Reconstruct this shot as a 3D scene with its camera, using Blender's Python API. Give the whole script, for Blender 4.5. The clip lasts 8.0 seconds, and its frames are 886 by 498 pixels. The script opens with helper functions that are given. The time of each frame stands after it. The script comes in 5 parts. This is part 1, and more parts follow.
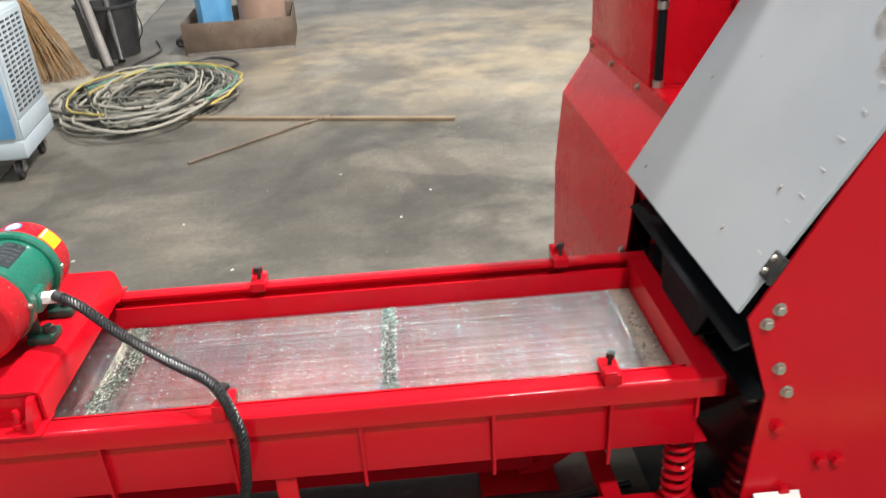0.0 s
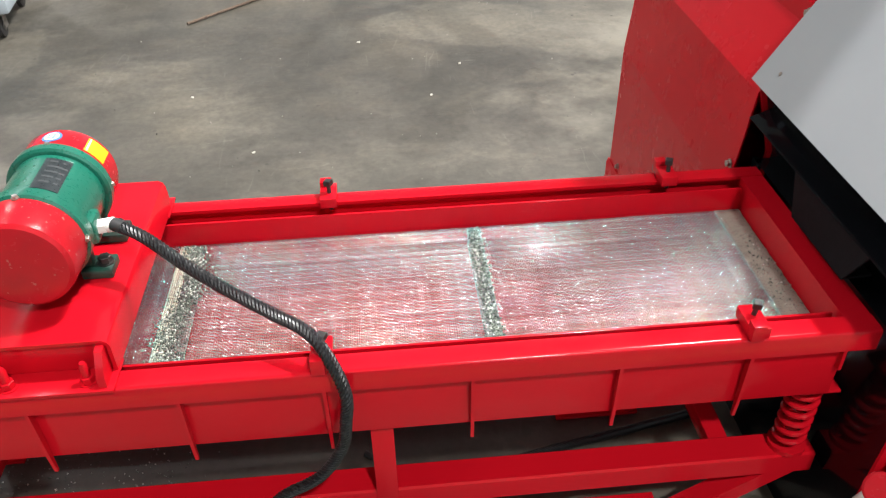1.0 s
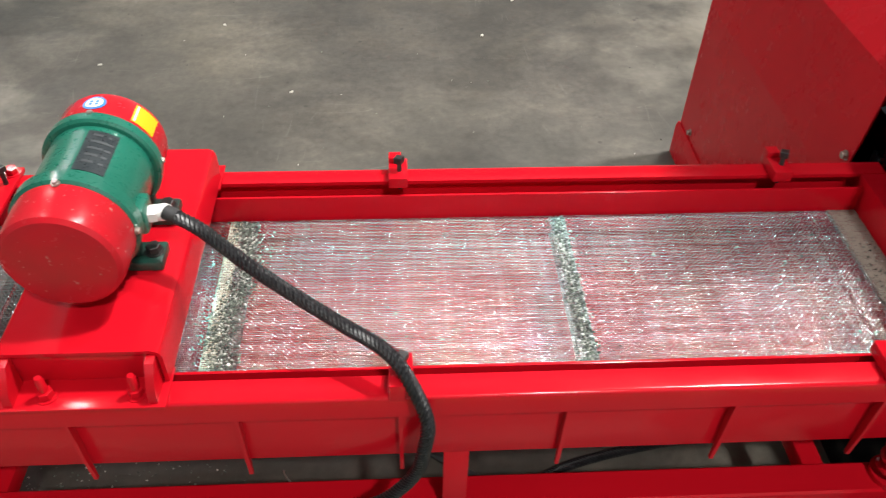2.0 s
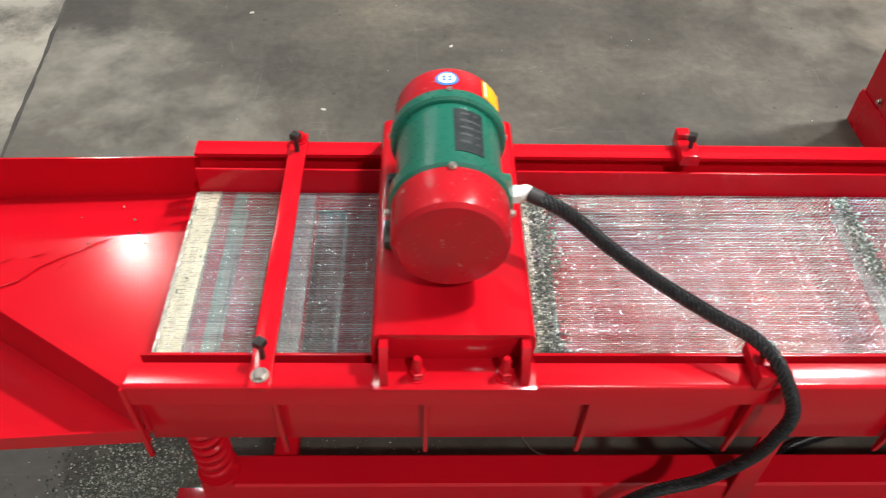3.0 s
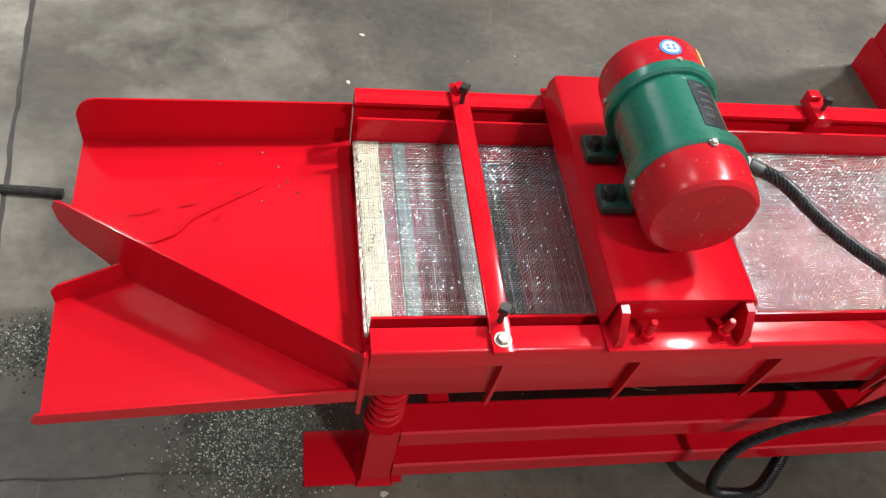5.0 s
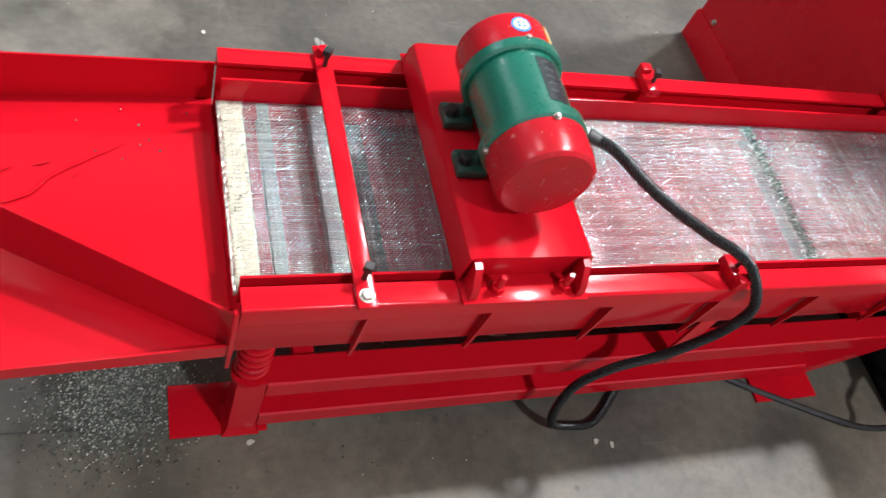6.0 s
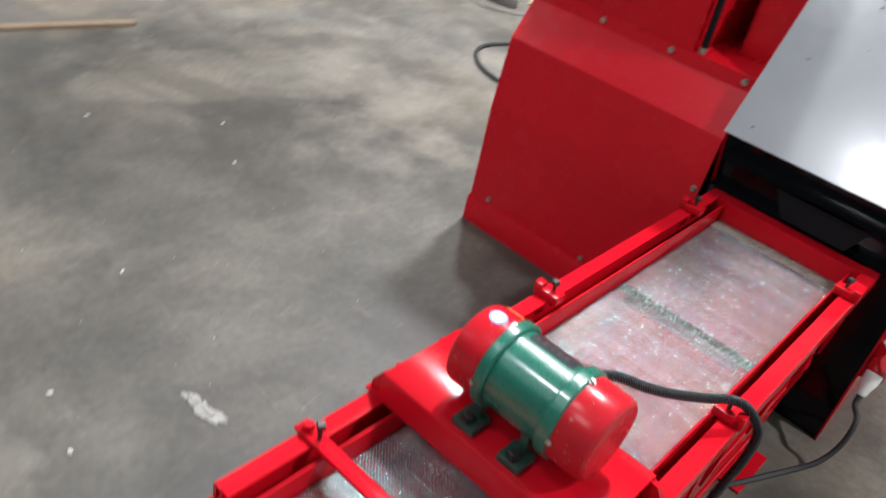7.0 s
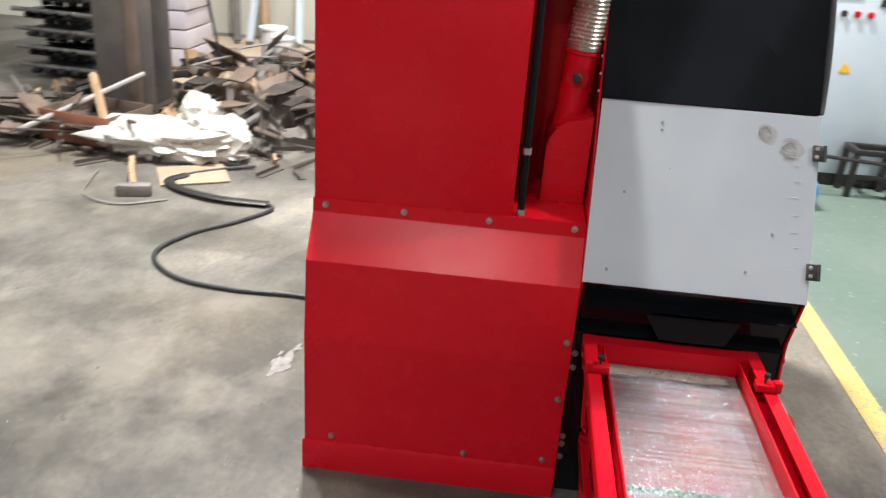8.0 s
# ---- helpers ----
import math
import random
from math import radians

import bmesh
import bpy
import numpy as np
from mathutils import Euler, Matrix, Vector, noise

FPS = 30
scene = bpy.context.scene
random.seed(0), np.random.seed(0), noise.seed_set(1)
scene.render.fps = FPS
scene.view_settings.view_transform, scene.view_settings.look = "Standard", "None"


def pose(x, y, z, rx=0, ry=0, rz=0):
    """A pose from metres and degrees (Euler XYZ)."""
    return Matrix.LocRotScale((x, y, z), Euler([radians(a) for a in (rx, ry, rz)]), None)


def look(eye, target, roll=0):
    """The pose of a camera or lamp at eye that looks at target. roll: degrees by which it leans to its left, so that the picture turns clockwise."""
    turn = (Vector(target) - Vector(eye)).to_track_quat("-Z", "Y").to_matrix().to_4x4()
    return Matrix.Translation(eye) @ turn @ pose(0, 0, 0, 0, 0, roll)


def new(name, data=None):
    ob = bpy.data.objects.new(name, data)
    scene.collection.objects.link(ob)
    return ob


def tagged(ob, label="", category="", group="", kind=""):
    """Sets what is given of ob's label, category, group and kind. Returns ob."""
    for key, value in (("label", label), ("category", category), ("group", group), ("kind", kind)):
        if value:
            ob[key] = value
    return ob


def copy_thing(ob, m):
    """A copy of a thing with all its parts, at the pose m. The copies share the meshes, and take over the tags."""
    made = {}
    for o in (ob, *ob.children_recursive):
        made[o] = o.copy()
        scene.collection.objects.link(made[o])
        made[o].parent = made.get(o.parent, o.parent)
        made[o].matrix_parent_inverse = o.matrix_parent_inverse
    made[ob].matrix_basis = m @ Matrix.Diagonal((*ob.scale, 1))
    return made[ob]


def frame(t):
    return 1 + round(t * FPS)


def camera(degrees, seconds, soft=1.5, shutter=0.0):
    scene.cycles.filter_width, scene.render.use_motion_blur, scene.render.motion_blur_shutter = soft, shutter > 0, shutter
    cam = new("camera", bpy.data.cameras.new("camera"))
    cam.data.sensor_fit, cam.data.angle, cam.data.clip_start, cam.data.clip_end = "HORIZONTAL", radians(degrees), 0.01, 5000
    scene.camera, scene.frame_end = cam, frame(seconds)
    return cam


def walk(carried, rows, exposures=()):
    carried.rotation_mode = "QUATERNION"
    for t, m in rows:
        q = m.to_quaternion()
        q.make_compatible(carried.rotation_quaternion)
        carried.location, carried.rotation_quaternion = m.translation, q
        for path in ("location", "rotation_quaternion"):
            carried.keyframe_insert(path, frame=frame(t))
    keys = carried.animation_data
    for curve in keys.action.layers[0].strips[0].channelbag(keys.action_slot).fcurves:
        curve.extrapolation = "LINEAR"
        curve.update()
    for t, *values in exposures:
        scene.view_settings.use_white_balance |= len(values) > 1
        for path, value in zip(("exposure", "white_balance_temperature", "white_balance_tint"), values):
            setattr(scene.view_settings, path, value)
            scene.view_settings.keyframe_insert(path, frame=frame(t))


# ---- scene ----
cam = camera(58.0, 8.0, soft=1.2, shutter=0.3)
PATH = [
    (0.0, (1.225, -1.428, 1.48), (1.309, 0.361, 0.589), -3.3),
    (0.5, (1.069, -1.275, 1.498), (1.163, 0.403, 0.414), -2.8),
    (0.7, (1.016, -1.222, 1.502), (1.127, 0.421, 0.368), -2.3),
    (1.0, (0.995, -1.157, 1.498), (1.12, 0.436, 0.295), -1.2),
    (1.2, (0.991, -1.111, 1.499), (1.111, 0.457, 0.263), -0.6),
    (2.3, (0.765, -0.880, 1.486), (0.856, 0.553, 0.092), 1.9),
    (2.5, (0.667, -0.860, 1.487), (0.731, 0.55, 0.071), 1.6),
    (2.7, (0.575, -0.858, 1.498), (0.591, 0.533, 0.062), 1.0),
    (3.0, (0.395, -0.867, 1.513), (0.456, 0.502, 0.056), 2.2),
    (3.2, (0.32, -0.863, 1.498), (0.4, 0.505, 0.04), 3.3),
    (3.5, (0.243, -0.812, 1.499), (0.323, 0.515, 0.005), 3.3),
    (3.8, (0.136, -0.782, 1.505), (0.265, 0.526, -0.003), 5.2),
    (4.0, (0.081, -0.768, 1.513), (0.228, 0.522, -0.008), 5.5),
    (4.2, (0.022, -0.779, 1.522), (0.198, 0.495, -0.01), 6.3),
    (5.3, (-0.144, -0.788, 1.553), (0.294, 0.351, -0.031), 17.0),
    (5.5, (-0.165, -0.804, 1.564), (0.32, 0.326, -0.013), 18.6),
    (5.8, (-0.153, -0.812, 1.582), (0.498, 0.233, 0.006), 25.7),
    (6.0, (-0.142, -0.805, 1.613), (0.582, 0.189, 0.035), 28.8),
    (6.2, (-0.157, -0.788, 1.637), (0.649, 0.19, 0.09), 29.4),
    (6.5, (-0.248, -0.696, 1.62), (0.691, 0.288, 0.153), 24.8),
    (6.8, (-0.413, -0.55, 1.638), (0.733, 0.493, 0.37), 15.9),
    (7.0, (-0.488, -0.437, 1.677), (0.848, 0.538, 0.552), 12.6),
    (7.2, (-0.521, -0.289, 1.692), (0.96, 0.571, 0.659), 9.2),
    (7.3, (-0.522, -0.190, 1.697), (1.03, 0.592, 0.706), 8.0),
    (7.5, (-0.483, -0.006, 1.735), (1.18, 0.619, 0.818), 5.8),
    (7.8, (-0.444, 0.29, 1.757), (1.341, 0.655, 0.933), 4.1),
    (8.0, (-0.395, 0.522, 1.768), (1.436, 0.677, 0.977), 4.0),
]
walk(cam, [(t, look(eye, target, roll)) for t, eye, target, roll in PATH],
     [(0.0, -0.08, 6500, 10), (1.0, -0.14, 6450, 10), (2.5, -0.56, 6550, 10), (4.0, -0.6, 6450, 10), (5.5, -0.52, 6250, 11), (6.0, -0.45, 6100, 12),
      (6.5, -0.53, 6000, 12), (7.0, -0.38, 6050, 11), (7.5, -0.27, 6200, 11), (8.0, -0.14, 6350, 11)])

# ---- light: high-bay lamps under the hall roof, fill lamps in unseen added openings ----
world = bpy.data.worlds.new("hall_air")
scene.world = world
world.use_nodes = True
wn = world.node_tree.nodes
sky = wn.new("ShaderNodeTexSky")
sky.sky_type, sky.sun_disc, sky.sun_elevation, sky.sun_rotation = "NISHITA", False, radians(40), radians(20)
world.node_tree.links.new(sky.outputs[0], wn["Background"].inputs[0])
wn["Background"].inputs[1].default_value = 0.06
LAMP_Z = 8.0
# The lamp at (2.6, -5.0) is added to brighten the near faces.
LAMPS = [(-2.7, 2.4, 190), (4.3, 1.5, 1580), (-6.4, 1.25, 300), (5.2, 3.5, 620), (2.6, -5.0, 820), (-5.4, 9.35, 310)]
# Soft fill added in the wall openings, which stay out of view.
OPENING_FILL = [((2.0, 15.9, 3.0), (2.0, 6.0, 0.5), 11.0, 5.0, 140), ((-15.9, -1.0, 4.0), (0, 0, 1), 12.0, 4.0, 60), ((2.0, -8.9, 3.1), (1.5, 0, 0.5), 16.0, 2.9, 220)]
# Roof slots with fill lamps, added so the wires and paint reflect something bright.
ROOF_FILL_Y = [-3.0, 4.6, 8.4, 12.2]


def area(name, where, target, wide, tall, watts, colour):
    data = bpy.data.lights.new(name, "AREA")
    data.shape, data.size, data.size_y, data.energy, data.color = "RECTANGLE", wide, tall, watts, colour
    ob = new(name, data)
    ob.matrix_world = look(where, target)
    return ob


for lx, ly, watts in LAMPS:
    lamp = area("high_bay_light", (lx, ly, LAMP_Z - 0.06), (lx, ly, 0), 0.5, 0.5, watts, (1.0, 0.98, 0.955))
    lamp.data.shape = "DISK"
for sy in ROOF_FILL_Y:
    area("roof_fill_light", (-2.5, sy, 9.05), (-2.5, sy, 0), 22.0, 1.3, 36, (0.95, 0.98, 1.0))
for where, target, wide, tall, watts in OPENING_FILL:
    area("opening_fill_light", where, target, wide, tall, watts, (0.93, 0.97, 1.0))


# ---- materials ----
def material(name, colour, rough=0.5, metal=0.0, coat=0.0):
    m = bpy.data.materials.new(name)
    m.use_nodes = True
    b = m.node_tree.nodes["Principled BSDF"]
    b.inputs["Base Color"].default_value = (*colour, 1)
    b.inputs["Roughness"].default_value = rough
    b.inputs["Metallic"].default_value = metal
    b.inputs["Coat Weight"].default_value = coat
    b.inputs["Coat Roughness"].default_value = 0.12
    return m, m.node_tree.nodes, m.node_tree.links, b


def tex(n, l, kind, scale, detail=3.0, stretch=None, rough=0.5):
    t = n.new("ShaderNodeTex" + kind)
    c = n.new("ShaderNodeTexCoord")
    mp = n.new("ShaderNodeMapping")
    if stretch:
        mp.inputs["Scale"].default_value = stretch
    l.new(c.outputs["Object"], mp.inputs[0])
    l.new(mp.outputs[0], t.inputs["Vector"])
    t.inputs["Scale"].default_value = scale
    if kind == "Noise":
        t.inputs["Detail"].default_value = detail
        t.inputs["Roughness"].default_value = rough
    return t


def ramp(n, l, source, stops):
    r = n.new("ShaderNodeValToRGB")
    while len(r.color_ramp.elements) < len(stops):
        r.color_ramp.elements.new(0.5)
    for e, (p, c) in zip(r.color_ramp.elements, stops):
        e.position, e.color = p, (*c, 1) if len(c) == 3 else c
    l.new(source, r.inputs[0])
    return r


def blend(n, l, fac, a, b, mode="MIX"):
    m = n.new("ShaderNodeMix")
    m.data_type, m.blend_type = "RGBA", mode
    for sock, v in ((0, fac), (6, a), (7, b)):
        if isinstance(v, (int, float)):
            m.inputs[sock].default_value = v
        elif isinstance(v, tuple):
            m.inputs[sock].default_value = (*v, 1)
        else:
            l.new(v, m.inputs[sock])
    return m.outputs[2]


def bump(n, l, b, height, strength, distance=0.002):
    bp = n.new("ShaderNodeBump")
    bp.inputs["Strength"].default_value, bp.inputs["Distance"].default_value = strength, distance
    l.new(height, bp.inputs["Height"])
    l.new(bp.outputs[0], b.inputs["Normal"])


def worn(name, colour, second, rough=0.5, metal=0.0, coat=0.0, scale=6.0, fine=60.0, relief=0.2, speck=None, speck_at=0.72, spread=0.12, stretch=None):
    """Paint, metal, plastic or wood with a broad and a fine variation, specks and fine relief."""
    m, n, l, b = material(name, colour, rough, metal, coat)
    broad, small = tex(n, l, "Noise", scale, 4, stretch), tex(n, l, "Noise", fine, 4, stretch, 0.6)
    c = blend(n, l, ramp(n, l, broad.outputs[0], [(0.35, (0, 0, 0)), (0.7, (1, 1, 1))]).outputs[0], colour, second)
    if speck:
        spots = tex(n, l, "Noise", fine * 1.7, 2)
        c = blend(n, l, ramp(n, l, spots.outputs[0], [(speck_at, (0, 0, 0)), (speck_at + 0.03, (1, 1, 1))]).outputs[0], c, speck)
    l.new(c, b.inputs["Base Color"])
    mr = n.new("ShaderNodeMapRange")
    mr.inputs[3].default_value, mr.inputs[4].default_value = max(0.03, rough - spread), min(1.0, rough + spread)
    l.new(small.outputs[0], mr.inputs[0])
    l.new(mr.outputs[0], b.inputs["Roughness"])
    if relief:
        bump(n, l, b, small.outputs[0], relief, 0.001)
    return m


RED = worn("red_paint", (0.50, 0.005, 0.013), (0.44, 0.004, 0.011), 0.15, 0, 0.0, 3.0, 18, 0.08, None, 0.76, 0.05)
RED_SHEET = worn("red_sheet_paint", (0.60, 0.006, 0.016), (0.52, 0.005, 0.014), 0.27, 0, 0.0, 1.5, 9, 0.0, None, 0.78, 0.04)
RED_CAP = worn("red_motor_enamel", (0.44, 0.009, 0.017), (0.33, 0.014, 0.019), 0.24, 0, 0.0, 14, 70, 0.12, (0.40, 0.10, 0.09), 0.70)
for m, gloss in ((RED, 0.23), (RED_SHEET, 0.21), (RED_CAP, 0.19)):  # synthetic enamel
    m.node_tree.nodes["Principled BSDF"].inputs["Specular IOR Level"].default_value = gloss
GREEN = worn("green_cast_enamel", (0.008, 0.13, 0.085), (0.006, 0.10, 0.065), 0.30, 0, 0.5, 8, 130, 0.5)
# Motor feet: GREEN darkened, with their shade as well as grime in the colour.
GREEN_SHADED_GRIMY = worn("shaded_grimy_green_enamel", (0.006, 0.055, 0.038), (0.018, 0.022, 0.018), 0.45, 0, 0.1, 40, 150, 0.5)
BLACK = worn("black_paint", (0.0035, 0.004, 0.005), (0.006, 0.0065, 0.008), 0.10, 0, 0.0, 3, 40, 0.03, (0.05, 0.045, 0.04), 0.78, 0.05)
BLACK.node_tree.nodes["Principled BSDF"].inputs["Specular IOR Level"].default_value = 0.30
BLACK_MATT = worn("matt_black_paint", (0.006, 0.006, 0.007), (0.010, 0.010, 0.011), 0.55, 0, 0.0, 6, 60, 0.1)
BLACK_MATT.node_tree.nodes["Principled BSDF"].inputs["Specular IOR Level"].default_value = 0.1
ALU = worn("grey_film_plate", (0.30, 0.32, 0.343), (0.345, 0.363, 0.38), 0.20, 0.0, 0.25, 2.5, 34, 0.05, (0.15, 0.14, 0.13), 0.80)
n, l = ALU.node_tree.nodes, ALU.node_tree.links
b = n["Principled BSDF"]
pt, wet = n.new("ShaderNodeTexCoord"), tex(n, l, "Noise", 26, 4)
shift = n.new("ShaderNodeVectorMath")
shift.operation = "MULTIPLY_ADD"
shift.inputs[1].default_value = (0.045, 0.045, 0.045)
l.new(wet.outputs["Color"], shift.inputs[0])
l.new(pt.outputs["Object"], shift.inputs[2])
c = b.inputs["Base Color"].links[0].from_socket
for centre, size in (((2.025, -0.190, 1.227), 0.030), ((2.0, -0.262, 1.19), 0.034)):  # dried brown drips
    away = n.new("ShaderNodeVectorMath")
    away.operation = "DISTANCE"
    away.inputs[1].default_value = centre
    l.new(shift.outputs[0], away.inputs[0])
    drip = ramp(n, l, away.outputs["Value"], [(0.0, (0.25,) * 3), (size * 0.6, (0.3,) * 3), (size * 0.85, (0.5,) * 3), (size, (0, 0, 0))])
    c = blend(n, l, drip.outputs[0], c, (0.20, 0.145, 0.11))
l.new(c, b.inputs["Base Color"])
STEEL = worn("bolt_steel", (0.52, 0.49, 0.44), (0.38, 0.35, 0.31), 0.35, 0.9, 0, 60, 300, 0.2)
DARK_STEEL = worn("black_oxide_steel", (0.035, 0.035, 0.036), (0.07, 0.065, 0.06), 0.42, 0.7, 0, 60, 300, 0.2)
WHITE_PLASTIC = worn("white_plastic", (0.72, 0.71, 0.68), (0.62, 0.60, 0.57), 0.45, 0, 0, 10, 80, 0.1)
RUST = worn("rusty_steel", (0.10, 0.070, 0.050), (0.17, 0.125, 0.092), 0.75, 0.2, 0, 5, 40, 0.5, (0.05, 0.035, 0.03), 0.66)
GREY_STEEL = worn("dull_grey_steel", (0.17, 0.16, 0.15), (0.24, 0.22, 0.20), 0.6, 0.3, 0, 4, 40, 0.3, (0.10, 0.07, 0.05), 0.68)
BLUE = worn("blue_paint", (0.08, 0.26, 0.48), (0.12, 0.33, 0.55), 0.45, 0, 0, 5, 60, 0.1, (0.4, 0.5, 0.6), 0.75)
PALE = worn("pale_grey_paint", (0.52, 0.60, 0.66), (0.58, 0.65, 0.70), 0.45, 0, 0, 3, 50, 0.05, (0.3, 0.3, 0.3), 0.78)
WOOD = worn("raw_wood", (0.30, 0.19, 0.10), (0.40, 0.27, 0.16), 0.7, 0, 0, 3, 30, 0.5, (0.12, 0.07, 0.04), 0.68, stretch=(0.4, 4, 4))
STRAW = worn("broom_straw", (0.21, 0.12, 0.05), (0.30, 0.185, 0.085), 0.8, 0, 0, 30, 200, 0.3)
DARK_PLASTIC = worn("dark_plastic", (0.02, 0.02, 0.022), (0.035, 0.034, 0.034), 0.5, 0, 0, 10, 90, 0.15)
CREAM = worn("cream_wall", (0.55, 0.53, 0.45), (0.48, 0.46, 0.39), 0.85, 0, 0, 0.8, 12, 0.3, (0.35, 0.32, 0.27), 0.70)
ROOF = worn("roof_sheet", (0.50, 0.51, 0.52), (0.56, 0.56, 0.57), 0.7, 0.0, 0, 0.6, 10, 0.2)
GLUE = worn("pale_glue_strip", (0.42, 0.40, 0.29), (0.50, 0.475, 0.36), 0.5, 0, 0, 40, 160, 0.6, (0.20, 0.19, 0.14), 0.66)
DULL_STRIP = worn("brown_grey_strip", (0.21, 0.18, 0.15), (0.28, 0.24, 0.20), 0.5, 0.1, 0, 25, 220, 0.4, (0.06, 0.06, 0.05), 0.64)
YELLOW = worn("yellow_floor_paint", (0.46, 0.36, 0.10), (0.36, 0.30, 0.13), 0.6, 0, 0, 5, 40, 0.2, (0.25, 0.22, 0.15), 0.6)
GREEN_FLOOR = worn("green_floor_paint", (0.098, 0.138, 0.110), (0.125, 0.160, 0.130), 0.45, 0, 0, 0.9, 14, 0.1, (0.22, 0.25, 0.22), 0.68)
FILM = worn("white_plastic_film", (0.52, 0.50, 0.43), (0.60, 0.58, 0.53), 0.3, 0, 0.2, 8, 40, 0.5)
FILM.node_tree.nodes["Principled BSDF"].inputs["Transmission Weight"].default_value = 0.15
LABEL_BLUE, *_ = material("sticker_blue", (0.05, 0.22, 0.62), 0.35)
LABEL_WHITE, *_ = material("sticker_white", (0.75, 0.77, 0.80), 0.35)
LABEL_YELLOW, *_ = material("sticker_yellow", (0.80, 0.42, 0.01), 0.35)
PLATE_DARK = worn("etched_nameplate", (0.045, 0.055, 0.06), (0.07, 0.08, 0.085), 0.3, 0.6, 0, 40, 200, 0.05)
PLATE_INK, *_ = material("nameplate_lines", (0.11, 0.12, 0.125), 0.35, 0.6)
CARDBOARD = worn("cardboard", (0.27, 0.20, 0.13), (0.34, 0.26, 0.18), 0.8, 0, 0, 6, 60, 0.2)
JOINT = worn("joint_dirt", (0.035, 0.032, 0.03), (0.06, 0.055, 0.05), 0.9, 0, 0, 12, 90, 0.4)


def concrete():
    m, n, l, b = material("concrete", (0.24, 0.235, 0.225), 0.6)
    big, mid = tex(n, l, "Noise", 0.55, 5, (1, 1.5, 1), 0.6), tex(n, l, "Noise", 2.3, 6, (1, 1.3, 1), 0.62)
    fine, dust = tex(n, l, "Noise", 34, 5, None, 0.65), tex(n, l, "Noise", 7.0, 6, (1.0, 0.35, 1), 0.7)
    spots = tex(n, l, "Voronoi", 16)
    c1 = ramp(n, l, big.outputs[0], [(0.32, (0.082, 0.077, 0.070)), (0.5, (0.135, 0.130, 0.120)), (0.66, (0.25, 0.238, 0.212))])
    c2 = ramp(n, l, mid.outputs[0], [(0.30, (0.78, 0.78, 0.78)), (0.47, (0.94, 0.94, 0.93)), (0.55, (1.04, 1.03, 1.02)), (0.70, (1.28, 1.26, 1.21))])
    c = blend(n, l, 1.0, c1.outputs[0], c2.outputs[0], "MULTIPLY")
    c3 = ramp(n, l, dust.outputs[0], [(0.60, (0, 0, 0)), (0.74, (0.32, 0.32, 0.32))])
    c = blend(n, l, c3.outputs[0], c, (0.26, 0.25, 0.228))
    warm = ramp(n, l, tex(n, l, "Noise", 0.42, 4, None, 0.6).outputs[0], [(0.52, (0, 0, 0)), (0.68, (0.55, 0.55, 0.55))])
    c = blend(n, l, warm.outputs[0], c, (0.30, 0.255, 0.185))
    pale = tex(n, l, "Noise", 0.95, 5, (1, 1.25, 1), 0.55)
    pale.inputs["Distortion"].default_value = 1.1
    c = blend(n, l, ramp(n, l, pale.outputs[0], [(0.545, (0, 0, 0)), (0.60, (0.42, 0.42, 0.42))]).outputs[0], c, (0.27, 0.255, 0.222))
    worn_off = tex(n, l, "Noise", 0.7, 5, (1.2, 0.8, 1), 0.6)
    worn_off.inputs["Distortion"].default_value = 0.8
    c = blend(n, l, 1.0, c, ramp(n, l, worn_off.outputs[0], [(0.40, (0.72, 0.71, 0.69)), (0.47, (1, 1, 1))]).outputs[0], "MULTIPLY")
    c4 = ramp(n, l, fine.outputs[0], [(0.3, (0.78, 0.78, 0.78)), (0.7, (1.16, 1.16, 1.16))])
    c = blend(n, l, 1.0, c, c4.outputs[0], "MULTIPLY")
    c5 = ramp(n, l, spots.outputs["Distance"], [(0.035, (0.55, 0.55, 0.55)), (0.055, (0, 0, 0))])
    # a broad darker patch round the machine
    pt = n.new("ShaderNodeTexCoord")
    wob = n.new("ShaderNodeVectorMath")
    wob.operation = "MULTIPLY_ADD"
    wob.inputs[1].default_value = (1.3, 1.3, 0)
    l.new(tex(n, l, "Noise", 1.1, 6, None, 0.68).outputs["Color"], wob.inputs[0])
    l.new(pt.outputs["Object"], wob.inputs[2])
    far = n.new("ShaderNodeVectorMath")
    far.operation = "DISTANCE"
    far.inputs[1].default_value = (1.45, 2.05, 0)
    l.new(wob.outputs[0], far.inputs[0])
    stain = ramp(n, l, far.outputs["Value"], [(0.0, (0.66, 0.645, 0.62)), (0.9, (0.70, 0.685, 0.66)), (1.0, (1, 1, 1))])
    half = n.new("ShaderNodeMath")
    half.operation = "MULTIPLY"
    half.inputs[1].default_value = 0.43
    l.new(far.outputs["Value"], half.inputs[0])
    l.new(half.outputs[0], stain.inputs[0])
    c = blend(n, l, 1.0, c, stain.outputs[0], "MULTIPLY")
    # the slab past the long joint is paler, fading in towards +y
    sep_xyz = n.new("ShaderNodeSeparateXYZ")
    l.new(pt.outputs["Object"], sep_xyz.inputs[0])
    skew = n.new("ShaderNodeMath")
    skew.operation = "MULTIPLY_ADD"
    skew.inputs[1].default_value = 0.09
    l.new(sep_xyz.outputs[1], skew.inputs[0])
    l.new(sep_xyz.outputs[0], skew.inputs[2])
    slab = n.new("ShaderNodeMath")
    slab.operation = "LESS_THAN"
    slab.inputs[1].default_value = -0.713
    l.new(skew.outputs[0], slab.inputs[0])
    wob_xyz = n.new("ShaderNodeSeparateXYZ")
    l.new(wob.outputs[0], wob_xyz.inputs[0])
